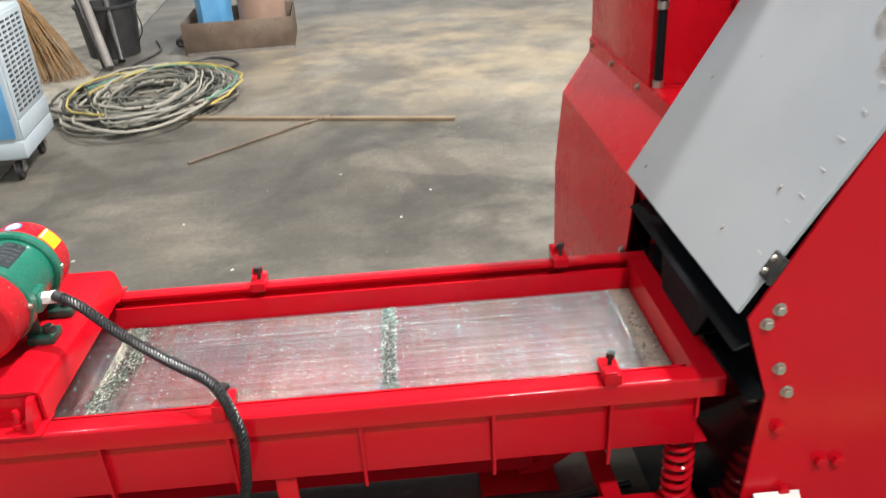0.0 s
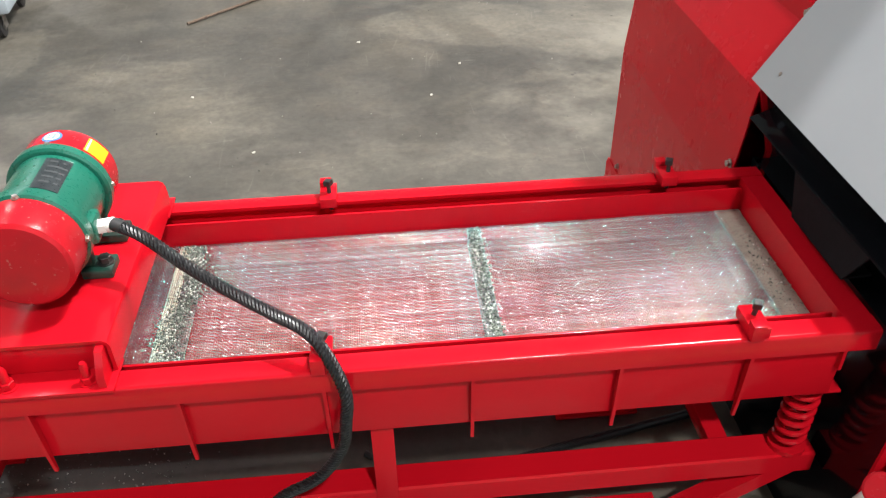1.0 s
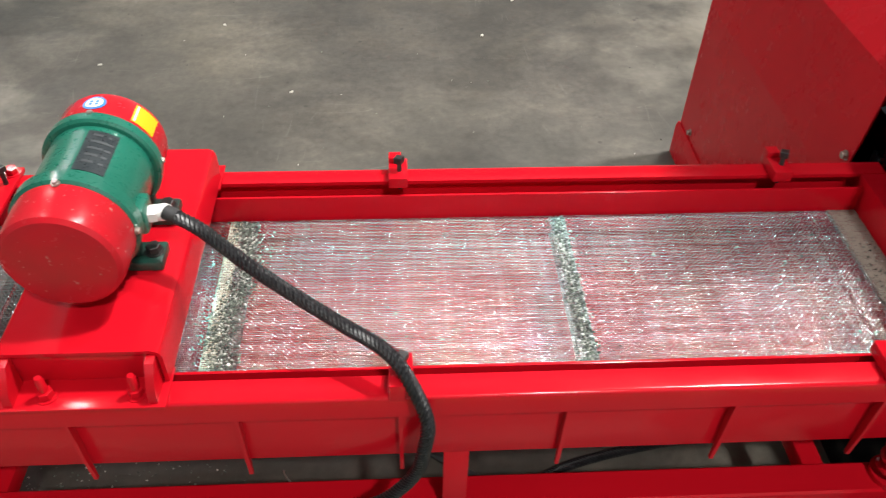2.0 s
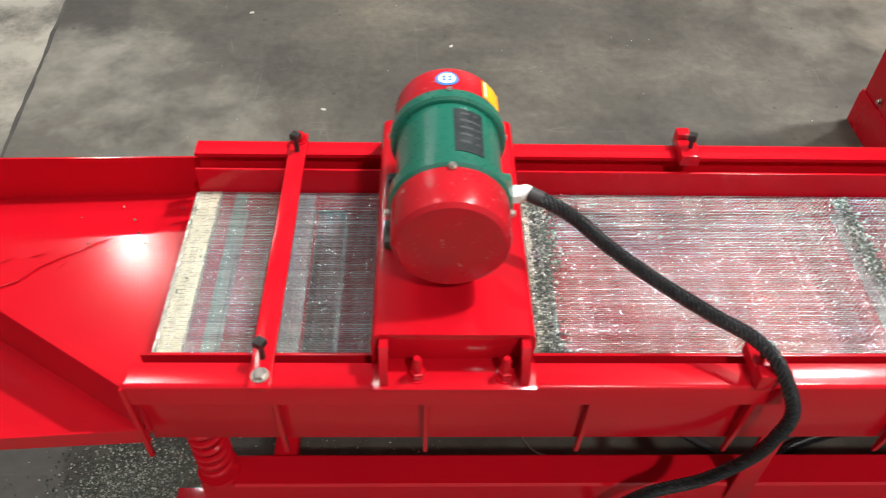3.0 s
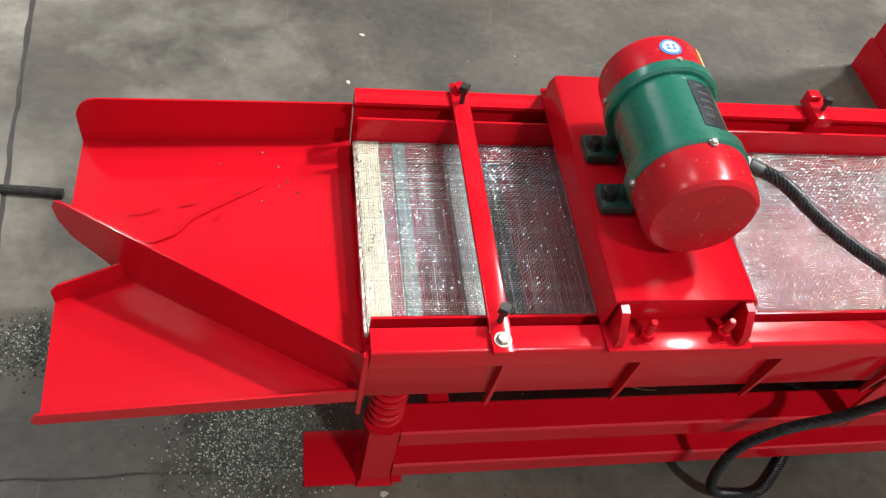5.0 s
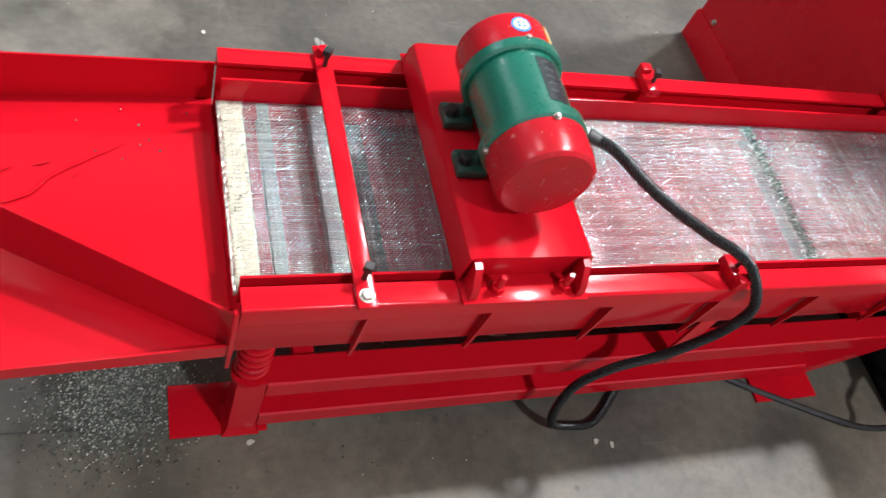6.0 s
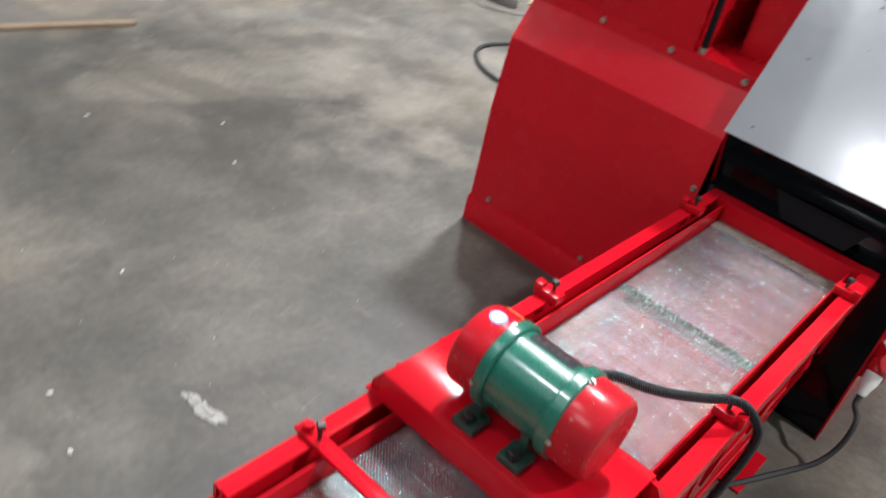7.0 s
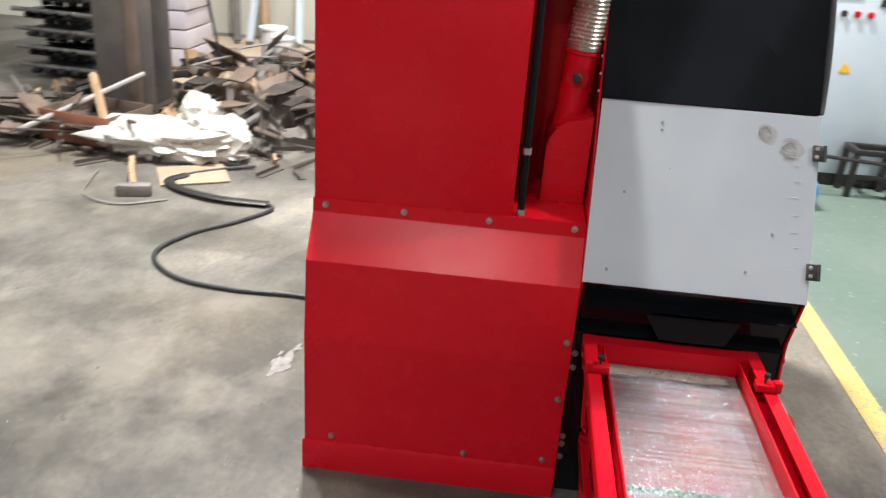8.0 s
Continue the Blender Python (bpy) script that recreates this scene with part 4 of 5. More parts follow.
# ---- separator: sloping grey cover, black front, red side panels ----
sep = thing("separator_machine", (2.2, -0.03, 0), "red separator machine with black front and grey cover plate", "machine")
PROFILE = [(1.765, 0.772), (1.815, 0.615), (1.800, 0.40), (1.775, 0.0)]
SIDE = PROFILE + [(3.1, 0.0), (3.1, 1.95), (2.34, 1.95), (2.035, 1.262)]
for y0, y1 in ((-0.352, -0.346), (0.284, 0.290)):
    bm = bmesh.new()
    extrude_profile(bm, SIDE, "y", y0, y1)
    s = part("side_panel", bm, RED, sep)
    if y0 < 0:
        for x, z in ((1.803, 0.788), (1.785, 0.762), (1.818, 0.671), (1.838, 0.621), (1.832, 0.546), (1.921, 0.463), (1.953, 0.460), (1.86, 0.40), (1.84, 0.25)):
            piece("bolt", SIDE_BOLT if z > 0.6 else RED_BOLT, (x + 0.012, -0.352, z), s, TO_MINUS_Y, "round-headed steel bolt" if z > 0.6 else "")
hull = [(x + 0.012, z) for x, z in PROFILE]
bm = bmesh.new()
extrude_profile(bm, hull + [(2.0, 0.0), (2.0, 0.80), (1.80, 0.785)], "y", -0.3455, 0.2835)
part("black_hull", bm, BLACK, sep, "glossy black lower front")
bm = bmesh.new()
extrude_profile(bm, [(1.750, 0.708), (1.756, 0.704), (1.83, 0.735), (1.83, 0.742)], "y", -0.34, 0.27)
part("drip_edge", bm, BLACK, sep)
bm = bmesh.new()
extrude_profile(bm, [(1.788, 0.600), (1.794, 0.594), (1.84, 0.594), (1.84, 0.600)], "y", -0.34, 0.28)
part("front_ledge", bm, BLACK, sep)
bm = bmesh.new()
sheet(bm, [(1.770, 0.087, 0.690), (1.760, 0.040, 0.615), (1.760, -0.153, 0.615), (1.770, -0.190, 0.690)], 0.004)
sheet(bm, [(1.760, 0.040, 0.615), (1.815, 0.040, 0.618), (1.815, -0.153, 0.618), (1.760, -0.153, 0.615)], 0.004)
part("inlet_tray", bm, BLACK_MATT, sep, "black sheet metal inlet tray")
cover = part("cover_plate", sheet(bmesh.new(), [(1.751, 0.290, 0.783), (1.751, -0.348, 0.783), (2.037, -0.362, 1.262), (2.034, 0.280, 1.262)], -0.006), ALU, sep, "grey film-covered sloping cover plate with scuffs and stains")
SLOPE = Matrix.Rotation(math.atan2(0.479, 0.283), 4, "Y").inverted()


def on_cover(u, v, lift=0.0):
    """u across from the far edge (0 to 1), v up the slope (0 to 1)."""
    p = Vector((1.751 + 0.283 * v, 0.287 - 0.635 * u, 0.783 + 0.479 * v))
    return p + Vector((-0.861, 0, 0.509)) * (lift + 0.006)


for v in (0.17, 0.80):
    bm = bmesh.new()
    c = on_cover(1.012, v, 0.003)
    box(-0.024, 0.024, -0.017, 0.017, -0.003, 0.003, 0.002, bm, None)
    tube(bm, [(-0.024, -0.018, 0.001), (0.024, -0.018, 0.001)], 0.0055, 10)
    bmesh.ops.transform(bm, matrix=Matrix.Translation(c) @ SLOPE, verts=bm.verts)
    h = part("hinge", bm, DARK_STEEL, cover, "black steel hinge")
    for d in (-0.012, 0.012):
        p = Matrix.Translation(c) @ SLOPE @ Matrix.Translation((d, 0.005, 0.003))
        piece("screw", CAP_SCREW, p.translation, h, p.to_3x3().to_4x4())
for u, v, r in ((0.768, 0.90, 0.023), (0.880, 0.825, 0.027)):
    bm = bmesh.new()
    for k in range(9):
        a0 = k * 2.4
        rr = r * (0.45 + 0.06 * k)
        line = [on_cover(u, v, 0.0012) + Vector((0.283 / 0.556 * math.sin(a0 + s * 0.22) * rr, math.cos(a0 + s * 0.22) * rr, 0.479 / 0.556 * math.sin(a0 + s * 0.22) * rr)) for s in range(9)]
        tube(bm, line, 0.0006, 5)
    part("glue_ring", bm, DULL_STRIP, cover, "brown ring-shaped glue stain")
random.seed(21)
for u, v, w in ((0.905, 0.77, 0.040), (0.92, 0.73, 0.022), (0.925, 0.645, 0.018), (0.915, 0.555, 0.026), (0.93, 0.46, 0.020), (0.925, 0.37, 0.024), (0.94, 0.29, 0.016), (0.925, 0.17, 0.020)):
    p = on_cover(u, v, 0.0002)
    part("film_wrinkle", tube(bmesh.new(), [p + Vector((0.0006 * (q % 2), w * (0.5 - q / 8), 0.0012 * math.sin(q * 1.9 + u * 40))) for q in range(9)], 0.0007, 5, False, [0.0002, 0.0004, 0.0005, 0.0004, 0.0006, 0.0004, 0.0005, 0.0003, 0.0002]), FILM, cover)
for u, v in ((0.10, 0.08), (0.30, 0.90), (0.30, 0.86), (0.72, 0.14), (0.15, 0.5), (0.83, 0.35)):
    bm = bmesh.new()
    p = on_cover(u, v, 0.0008)
    lathe(bm, [(0.0045, 0), (0.0035, 0.0012)], Matrix.Translation(p) @ SLOPE, 9)
    part("scuff", bm, DULL_STRIP, cover)
bm = sheet(bmesh.new(), [(2.032, 0.282, 1.266), (2.040, -0.356, 1.266), (2.345, -0.356, 1.95), (2.345, 0.282, 1.95)], -0.006)
part("upper_panel", bm, BLACK, sep, "glossy black sloping upper panel")
bm = bmesh.new()
tube(bm, smooth_line([(2.046, -0.360, 1.270), (2.075, -0.366, 1.32), (2.12, -0.370, 1.42), (2.18, -0.367, 1.56), (2.26, -0.362, 1.75)], 5), 0.011, 8)
part("edge_seal", bm, DARK_PLASTIC, sep, "black rubber edge seal")
RIVET = finish("rivet", lathe(bmesh.new(), [(0.004, 0), (0.004, 0.006)], Matrix(), 8), STEEL)
for k in range(14):
    v = 0.02 + k * 0.07
    piece("rivet", RIVET, (2.036 + 0.305 * v, 0.290, 1.27 + 0.684 * v), sep, TO_MINUS_Y.inverted())
part("top_cover", box(2.345, 3.1, -0.352, 0.29, 1.945, 1.951, 0.001), RED_SHEET, sep)
part("rear_cover", box(3.095, 3.101, -0.345, 0.283, 0.0, 1.944, 0.001), RED_SHEET, sep)
bm = box(2.20, 2.50, -0.43, -0.3525, 0.42, 0.98, 0.006)
part("side_box", bm, BLACK, sep, "black painted side box")

# power socket low on the machine's side, with its cable
sock = thing("power_plug", (1.80, -0.39, 0.36), "red and white industrial plug in the machine's side socket", "plug")
bm = bmesh.new()
extrude_profile(bm, [(-0.3525, 0.27), (-0.3525, 0.394), (-0.358, 0.392), (-0.412, 0.350), (-0.412, 0.27)], "x", 1.820, 1.896)
part("socket_box", bm, RED, sock)
bm = sheet(bmesh.new(), [(1.816, -0.358, 0.398), (1.900, -0.358, 0.398), (1.900, -0.416, 0.352), (1.816, -0.416, 0.352)], 0.005)
lid = part("lid", bm, WHITE_PLASTIC, sock, "white sloping lid with unreadable print")
bm = bmesh.new()
for bx, bw in ((1.846, 0.006), (1.855, 0.005), (1.863, 0.008), (1.875, 0.004)):
    sheet(bm, [(bx, -0.373, 0.3868), (bx + bw, -0.373, 0.3868), (bx + bw, -0.380, 0.3813), (bx, -0.380, 0.3813)], 0.002)
part("print_bar", bm, LABEL_BLUE, lid, "unreadable blue print")
PL = Matrix.Translation((1.806, -0.385, 0.325)) @ Matrix.Rotation(radians(-146), 4, "Y")
part("collar", lathe(bmesh.new(), [(0.026, -0.02), (0.029, -0.012), (0.029, 0.018), (0.026, 0.022)], PL, 28), RED_CAP, sock, "red plug collar")
bm = lathe(bmesh.new(), [(0.024, 0.022), (0.024, 0.050), (0.018, 0.072), (0.016, 0.092), (0.012, 0.098)], PL, 28)
part("plug_body", bm, WHITE_PLASTIC, sock, "white plug body")
FL = Matrix.Translation((1.785, -0.398, 0.357)) @ Matrix.Rotation(radians(-40), 4, "Y") @ Matrix.Rotation(radians(35), 4, "X")
part("flap", lathe(bmesh.new(), [(0.030, 0), (0.031, 0.003), (0.031, 0.009), (0.027, 0.012)], FL, 28), RED_CAP, sock, "red spring flap")
end = PL @ Vector((0, 0, 0.098))
cable = smooth_line([end, end + Vector((-0.014, -0.004, -0.03)), (1.693, -0.415, 0.20), (1.670, -0.418, 0.12), (1.63, -0.395, 0.05), (1.57, -0.35, 0.016), (1.47, -0.30, 0.012), (1.34, -0.235, 0.010), (1.15, -0.12, 0.010), (0.9, 0.05, 0.010)], 8)
tagged(part("power_cable", tube(bmesh.new(), cable, 0.0085, 10), DARK_PLASTIC), "black corrugated power cable running from the plug to the floor", "cable")

# ---- dust collector cabinet: folded red front panels ----
cab = thing("fan_cabinet", (2.3, 0.70, 0), "tall red sheet metal cabinet with a folded front and hex bolts", "cabinet")
LOWER = [(1.745, 0.108), (1.745, 0.50), (1.768, 0.752), (1.852, 0.880), (1.852, 0.925)]
bm = bmesh.new()
extrude_profile(bm, folded(LOWER, -0.004), "y", 0.291, 1.120)
low = part("lower_panel", bm, RED_SHEET, cab, "red lower panel with a slanting fold", 3)
bm = bmesh.new()
extrude_profile(bm, folded([(1.735, 0.0), (1.735, 0.100), (1.741, 0.113)], -0.004), "y", 0.291, 1.126)
part("plinth", bm, RED_SHEET, cab)
up = part("upper_panel", box(1.856, 1.860, 0.512, 1.112, 0.893, 1.80, 0.001), RED_SHEET, cab)
part("recess_side", box(1.860, 2.36, 0.512, 0.516, 0.926, 1.80, 0.001), RED_SHEET, cab)
part("recess_back", box(2.36, 2.364, 0.291, 0.512, 0.926, 1.80, 0.001), RED_SHEET, cab)
part("recess_floor", box(1.858, 2.36, 0.292, 0.511, 0.920, 0.926, 0.001), RED_SHEET, cab)
bm = bmesh.new()
extrude_profile(bm, [(1.749, 0.0), (1.749, 0.50), (1.772, 0.752), (1.860, 0.885), (1.860, 1.80), (3.0, 1.80), (3.0, 0.0)], "y", 1.1125, 1.1165)
part("side_panel", bm, RED_SHEET, cab)
part("rear_panel", box(3.0, 3.004, 0.291, 1.116, 0, 1.80, 0.001), RED_SHEET, cab)
# Unseen top, extended across the recess to cut off light from above.
part("added_top", box(1.856, 3.0, 0.292, 1.116, 1.801, 1.806, 0.001), RED_SHEET, cab)
for y in (1.080, 0.838, 0.579, 0.323):
    piece("bolt", PANEL_BOLT, (1.852, y, 0.905), low, TO_MINUS_X, "steel hex bolt")
for x, y, z in ((1.751, 0.308, 0.575), (1.745, 0.312, 0.375), (1.745, 1.030, 0.135), (1.745, 0.590, 0.130), (1.745, 0.335, 0.140)):
    piece("bolt", PANEL_BOLT, (x, y, z), low, TO_MINUS_X, "steel hex bolt")
bm = box(1.79, 1.80, 0.262, 0.2905, 0.0, 0.60, 0.001)
b = part("mounting_strip", bm, BLACK, cab, "black mounting strip with bolts")
for z in (0.52, 0.47, 0.21, 0.18, 0.13):
    piece("bolt", PANEL_BOLT, (1.79, 0.276, z), b, TO_MINUS_X)

# inside the recess
bm = tube(bmesh.new(), [(1.872, 0.488, 0.945), (1.873, 0.490, 1.2), (1.874, 0.492, 1.5), (1.875, 0.494, 1.79)], 0.011, 12)
h = tagged(part("air_hose", bm, BLACK_MATT), "black hose standing upright in the cabinet recess", "hose")
for z in (0.935, 1.125):
    part("hose_clip", lathe(bmesh.new(), [(0.0135, 0), (0.0135, 0.018)], Matrix.Translation((1.872, 0.488, z - 0.008)), 14), STEEL, h, "steel hose ferrule")
fan = thing("fan_housing", (2.12, 0.36, 0.926), "red rounded fan housing with an outlet pipe in the cabinet recess", "fan")
bm = bmesh.new()
arc = [(0.430 - 0.085 * (1 - math.cos(a)), 1.085 + 0.105 * math.sin(a)) for a in [k * math.pi / 20 for k in range(11)]]
extrude_profile(bm, [(0.430, 0.928)] + arc + [(0.296, 1.205), (0.296, 0.928)], "x", 2.02, 2.30)
part("body", bm, RED_SHEET, fan)
PIPE = Matrix.Translation((2.13, 0.366, 1.15)) @ Matrix.Rotation(radians(4), 4, "X")
part("outlet_pipe", lathe(bmesh.new(), [(0.050, 0), (0.050, 0.225), (0.054, 0.228), (0.054, 0.237), (0.050, 0.240)], PIPE, 32), RED_SHEET, fan)
dial = part("damper_dial", lathe(bmesh.new(), [(0.034, 0), (0.034, 0.003)], Matrix.Translation((2.083, 0.358, 1.31)) @ TO_MINUS_X, 24), RED, fan)
part("knob", lathe(bmesh.new(), [(0.014, 0.003), (0.014, 0.018), (0.011, 0.021)], Matrix.Translation((2.083, 0.358, 1.31)) @ TO_MINUS_X, 18), DARK_PLASTIC, dial, "black plastic damper knob")
rings = []
for k in range(26):
    rings += [(0.050, 0.247 + k * 0.0125), (0.0555, 0.253 + k * 0.0125)]
corr = tagged(part("corrugated_duct", lathe(bmesh.new(), rings, PIPE, 28), worn("duct_film", (0.50, 0.42, 0.36), (0.58, 0.5, 0.44), 0.25, 0.6, 0, 20, 80, 0.1)), "silvery corrugated flexible duct clamped to the outlet pipe", "duct")
part("hose_clamp", lathe(bmesh.new(), [(0.0545, 0.2405), (0.0545, 0.262), (0.050, 0.264)], PIPE, 28), STEEL, corr, "steel band clamp")

# ---- floor things behind the feeder ----
random.seed(5)
strip = bmesh.new()
box(-1.24, 1.24, -0.020, 0.020, 0.0, 0.022, 0.002, strip, None)
bmesh.ops.transform(strip, matrix=Matrix.Translation((0.36, 3.59, 0)) @ Matrix.Rotation(math.atan2(-0.59, 2.44), 4, "Z"), verts=strip.verts)
tagged(part("wood_strip", strip, worn("weathered_wood", (0.13, 0.095, 0.06), (0.25, 0.18, 0.11), 0.75, 0, 0, 2.0, 30, 0.5, (0.07, 0.05, 0.035), 0.66)), "long raw wooden strip lying on the concrete floor", "wood strip")
tagged(part("steel_rod", tube(bmesh.new(), [(0.045, 2.832, 0.010), (0.30, 3.085, 0.0095), (0.55, 3.33, 0.0105), (0.80, 3.575, 0.010)], 0.0078, 8), RUST), "thin rusty steel rod lying on the floor", "rod")
tagged(part("metal_offcut", tube(bmesh.new(), [(-0.765, 0.512, 0.011), (-0.70, 0.508, 0.011), (-0.628, 0.501, 0.011)], 0.011, 10), DARK_STEEL), "short dark steel bar lying on the floor", "bar")
PLASTER = worn("dry_plaster", (0.20, 0.195, 0.178), (0.30, 0.29, 0.265), 0.85, 0, 0, 30, 120, 0.4)
for x0, y0, length, width, turn in ((0.385, 0.85, 0.15, 0.055, 97), (2.36, 1.385, 0.24, 0.09, -15)):
    smear = thing("plaster_smear", (x0, y0, 0), "ragged pale plaster smear dried on the floor", "plaster", "plaster smears")
    m = Matrix.Translation((x0, y0, 0)) @ Matrix.Rotation(radians(turn), 4, "Z")
    for k in range(9):  # a torn main skin and smaller crumbs round it
        big = 1.0 if k == 0 else random.uniform(0.12, 0.4)
        cx, cy = (0.0, 0.0) if k == 0 else (random.uniform(-0.6, 0.6) * length, random.uniform(-0.6, 0.6) * width)
        rim = []
        for a in range(36):
            g = 0.48 * big * (0.75 + 0.5 * noise.noise((math.cos(a * math.tau / 36) * 1.3, math.sin(a * math.tau / 36) * 1.3, 7.0 * k + x0)) + 0.16 * random.uniform(-1, 1))
            rim.append(tuple(m @ Vector((cx + length * g * math.cos(a * math.tau / 36), cy + width * g * math.sin(a * math.tau / 36), 0.0020 + 0.0003 * k))))
        part("plaster_skin", sheet(bmesh.new(), rim, 0.0018), PLASTER, smear, "", 0)

coil = thing("cable_coil", (-0.48, 4.25, 0), "large loose coil of grey and yellow cables on the floor", "cable coil")


def loop_line(cx, cy, rx, ry, z, phase, turns=1.0):
    n = int(44 * turns)
    return [(cx + rx * math.cos(phase + k / n * turns * math.tau) + random.uniform(-0.012, 0.012), cy + ry * math.sin(phase + k / n * turns * math.tau) + random.uniform(-0.015, 0.015), z + 0.012 * math.sin(k * 0.5 + phase)) for k in range(n + 1)]


CABLE_GREYS = [worn("cable_sheath", c, tuple(v * 1.3 for v in c), 0.65, 0, 0, 9, 60, 0.2) for c in ((0.04, 0.042, 0.036), (0.085, 0.085, 0.068), (0.13, 0.125, 0.10), (0.24, 0.225, 0.19))]
for k in range(62):
    part("grey_cable", tube(bmesh.new(), loop_line(-0.50 + random.uniform(-0.10, 0.10), 4.25 + random.uniform(-0.12, 0.12), random.uniform(0.14, 0.60), random.uniform(0.26, 0.86), 0.016 + 0.0013 * k, random.uniform(0, 6), random.uniform(0.75, 1.0)), random.uniform(0.0065, 0.0105), 6), CABLE_GREYS[(k * 7) % 4], coil)
YC = worn("yellow_sheath", (0.42, 0.33, 0.07), (0.34, 0.28, 0.09), 0.6)
GC = worn("green_sheath", (0.07, 0.19, 0.15), (0.09, 0.22, 0.16), 0.6)
for mat, n in ((YC, 2), (GC, 1)):
    for k in range(n):
        part("coloured_cable", tube(bmesh.new(), loop_line(-0.45 + random.uniform(-0.1, 0.1), 4.2 + random.uniform(-0.1, 0.1), random.uniform(0.40, 0.55), random.uniform(0.55, 0.75), 0.105 + 0.01 * k, random.uniform(0, 6), 0.6), 0.0075, 6), mat, coil, "yellow cable" if mat is YC else "green cable")
part("loose_end", tube(bmesh.new(), smooth_line([(-0.7, 4.9, 0.08), (-0.6, 5.3, 0.015), (-0.3, 5.5, 0.012), (-0.05, 5.2, 0.012), (-0.15, 4.8, 0.05)], 6), 0.011, 6), DARK_PLASTIC, coil)
part("loose_end", tube(bmesh.new(), smooth_line([(-0.9, 4.9, 0.08), (-0.95, 5.4, 0.012), (-0.85, 5.9, 0.012), (-1.0, 6.4, 0.012)], 6), 0.011, 6), DARK_PLASTIC, coil)

# welding machine on castors
WELD_GREY = worn("faded_grey_enamel", (0.34, 0.40, 0.44), (0.40, 0.46, 0.50), 0.5, 0, 0, 3, 50, 0.05, (0.22, 0.22, 0.21), 0.76)
weld = thing("welding_machine", (-1.15, 3.06, 0), "blue and pale grey welding machine with louvred sides on castors", "welding machine")
X0, X1, Y0, Y1, Z0, Z1 = -1.45, -0.855, 2.78, 3.36, 0.125, 0.86
part("body", box(X0, X1 - 0.006, Y0, Y1, Z0 + 0.09, Z1, 0.012), WELD_GREY, weld)
part("base_band", box(X0 - 0.004, X1, Y0 - 0.004, Y1 + 0.004, Z0, Z0 + 0.095, 0.008), WELD_GREY, weld)
fr = part("front_panel", box(X0 + 0.02, X1 - 0.03, Y0 - 0.010, Y0 - 0.0005, Z0 + 0.115, Z1 - 0.02, 0.003), BLUE, weld, "blue front panel")
part("corner_panel", box(X1 - 0.0055, X1 + 0.001, Y0 + 0.01, Y1 - 0.01, Z0 + 0.10, Z0 + 0.20, 0.002), WELD_GREY, weld)
lou = part("louvre_panel", box(X1 - 0.0055, X1, Y0 + 0.02, Y1 - 0.02, Z0 + 0.205, Z1 - 0.02, 0.002), WELD_GREY, weld, "pale grey louvred side panel")
SLOT = finish("slot", box(-0.002, 0.003, -0.030, 0.030, -0.0055, 0.0055, 0.002), DARK_STEEL)
for r in range(18):
    for c in range(5):
        piece("slot", SLOT, (X1 + 0.0005, Y0 + 0.10 + c * 0.092, Z0 + 0.24 + r * 0.026), lou)
for x in (X0 + 0.09, X1 - 0.07):
    for y in (Y0 + 0.05, Y1 - 0.10):
        w = part("castor", tube(bmesh.new(), [(x - 0.014, y, 0.052), (x - 0.010, y, 0.052), (x + 0.010, y, 0.052), (x + 0.014, y, 0.052)], 0.05, 24, False, [0.044, 0.052, 0.052, 0.044]), DARK_PLASTIC, weld, "grey-black castor")
        part("hub", tube(bmesh.new(), [(x - 0.018, y, 0.052), (x + 0.018, y, 0.052)], 0.020, 16), GREY_STEEL, w)
        bm = box(x - 0.026, x - 0.020, y - 0.02, y + 0.03, 0.045, 0.125, 0.002)
        box(x + 0.020, x + 0.026, y - 0.02, y + 0.03, 0.045, 0.125, 0.002, bm)
        box(x - 0.030, x + 0.030, y - 0.03, y + 0.04, 0.112, 0.1245, 0.002, bm)
        part("fork", bm, GREY_STEEL, w)

weld.rotation_euler.z = radians(7)
weld.location = (-1.09, 3.01, 0)

broom = thing("broom", (-1.45, 5.12, 0), "straw broom leaning with its bristles on the floor", "broom")
bm = bmesh.new()
for k in range(170):
    a, r = random.uniform(0, 6.28), math.sqrt(random.random())
    top = Vector((-1.62 + 0.05 * r * math.cos(a), 5.15 + 0.05 * r * math.sin(a), 0.62))
    bot = Vector((-1.45 + 0.24 * r * math.cos(a), 5.12 + 0.16 * r * math.sin(a), 0.006))
    tube(bm, [top, top.lerp(bot, 0.5) + Vector((random.uniform(-0.02, 0.02), random.uniform(-0.02, 0.02), 0.02)), bot], 0.004, 4, False, [0.004, 0.004, 0.002])
part("bristles", bm, STRAW, broom)
part("handle", tube(bmesh.new(), [(-1.615, 5.15, 0.55), (-1.80, 5.2, 1.35)], 0.014, 10), WOOD, broom)

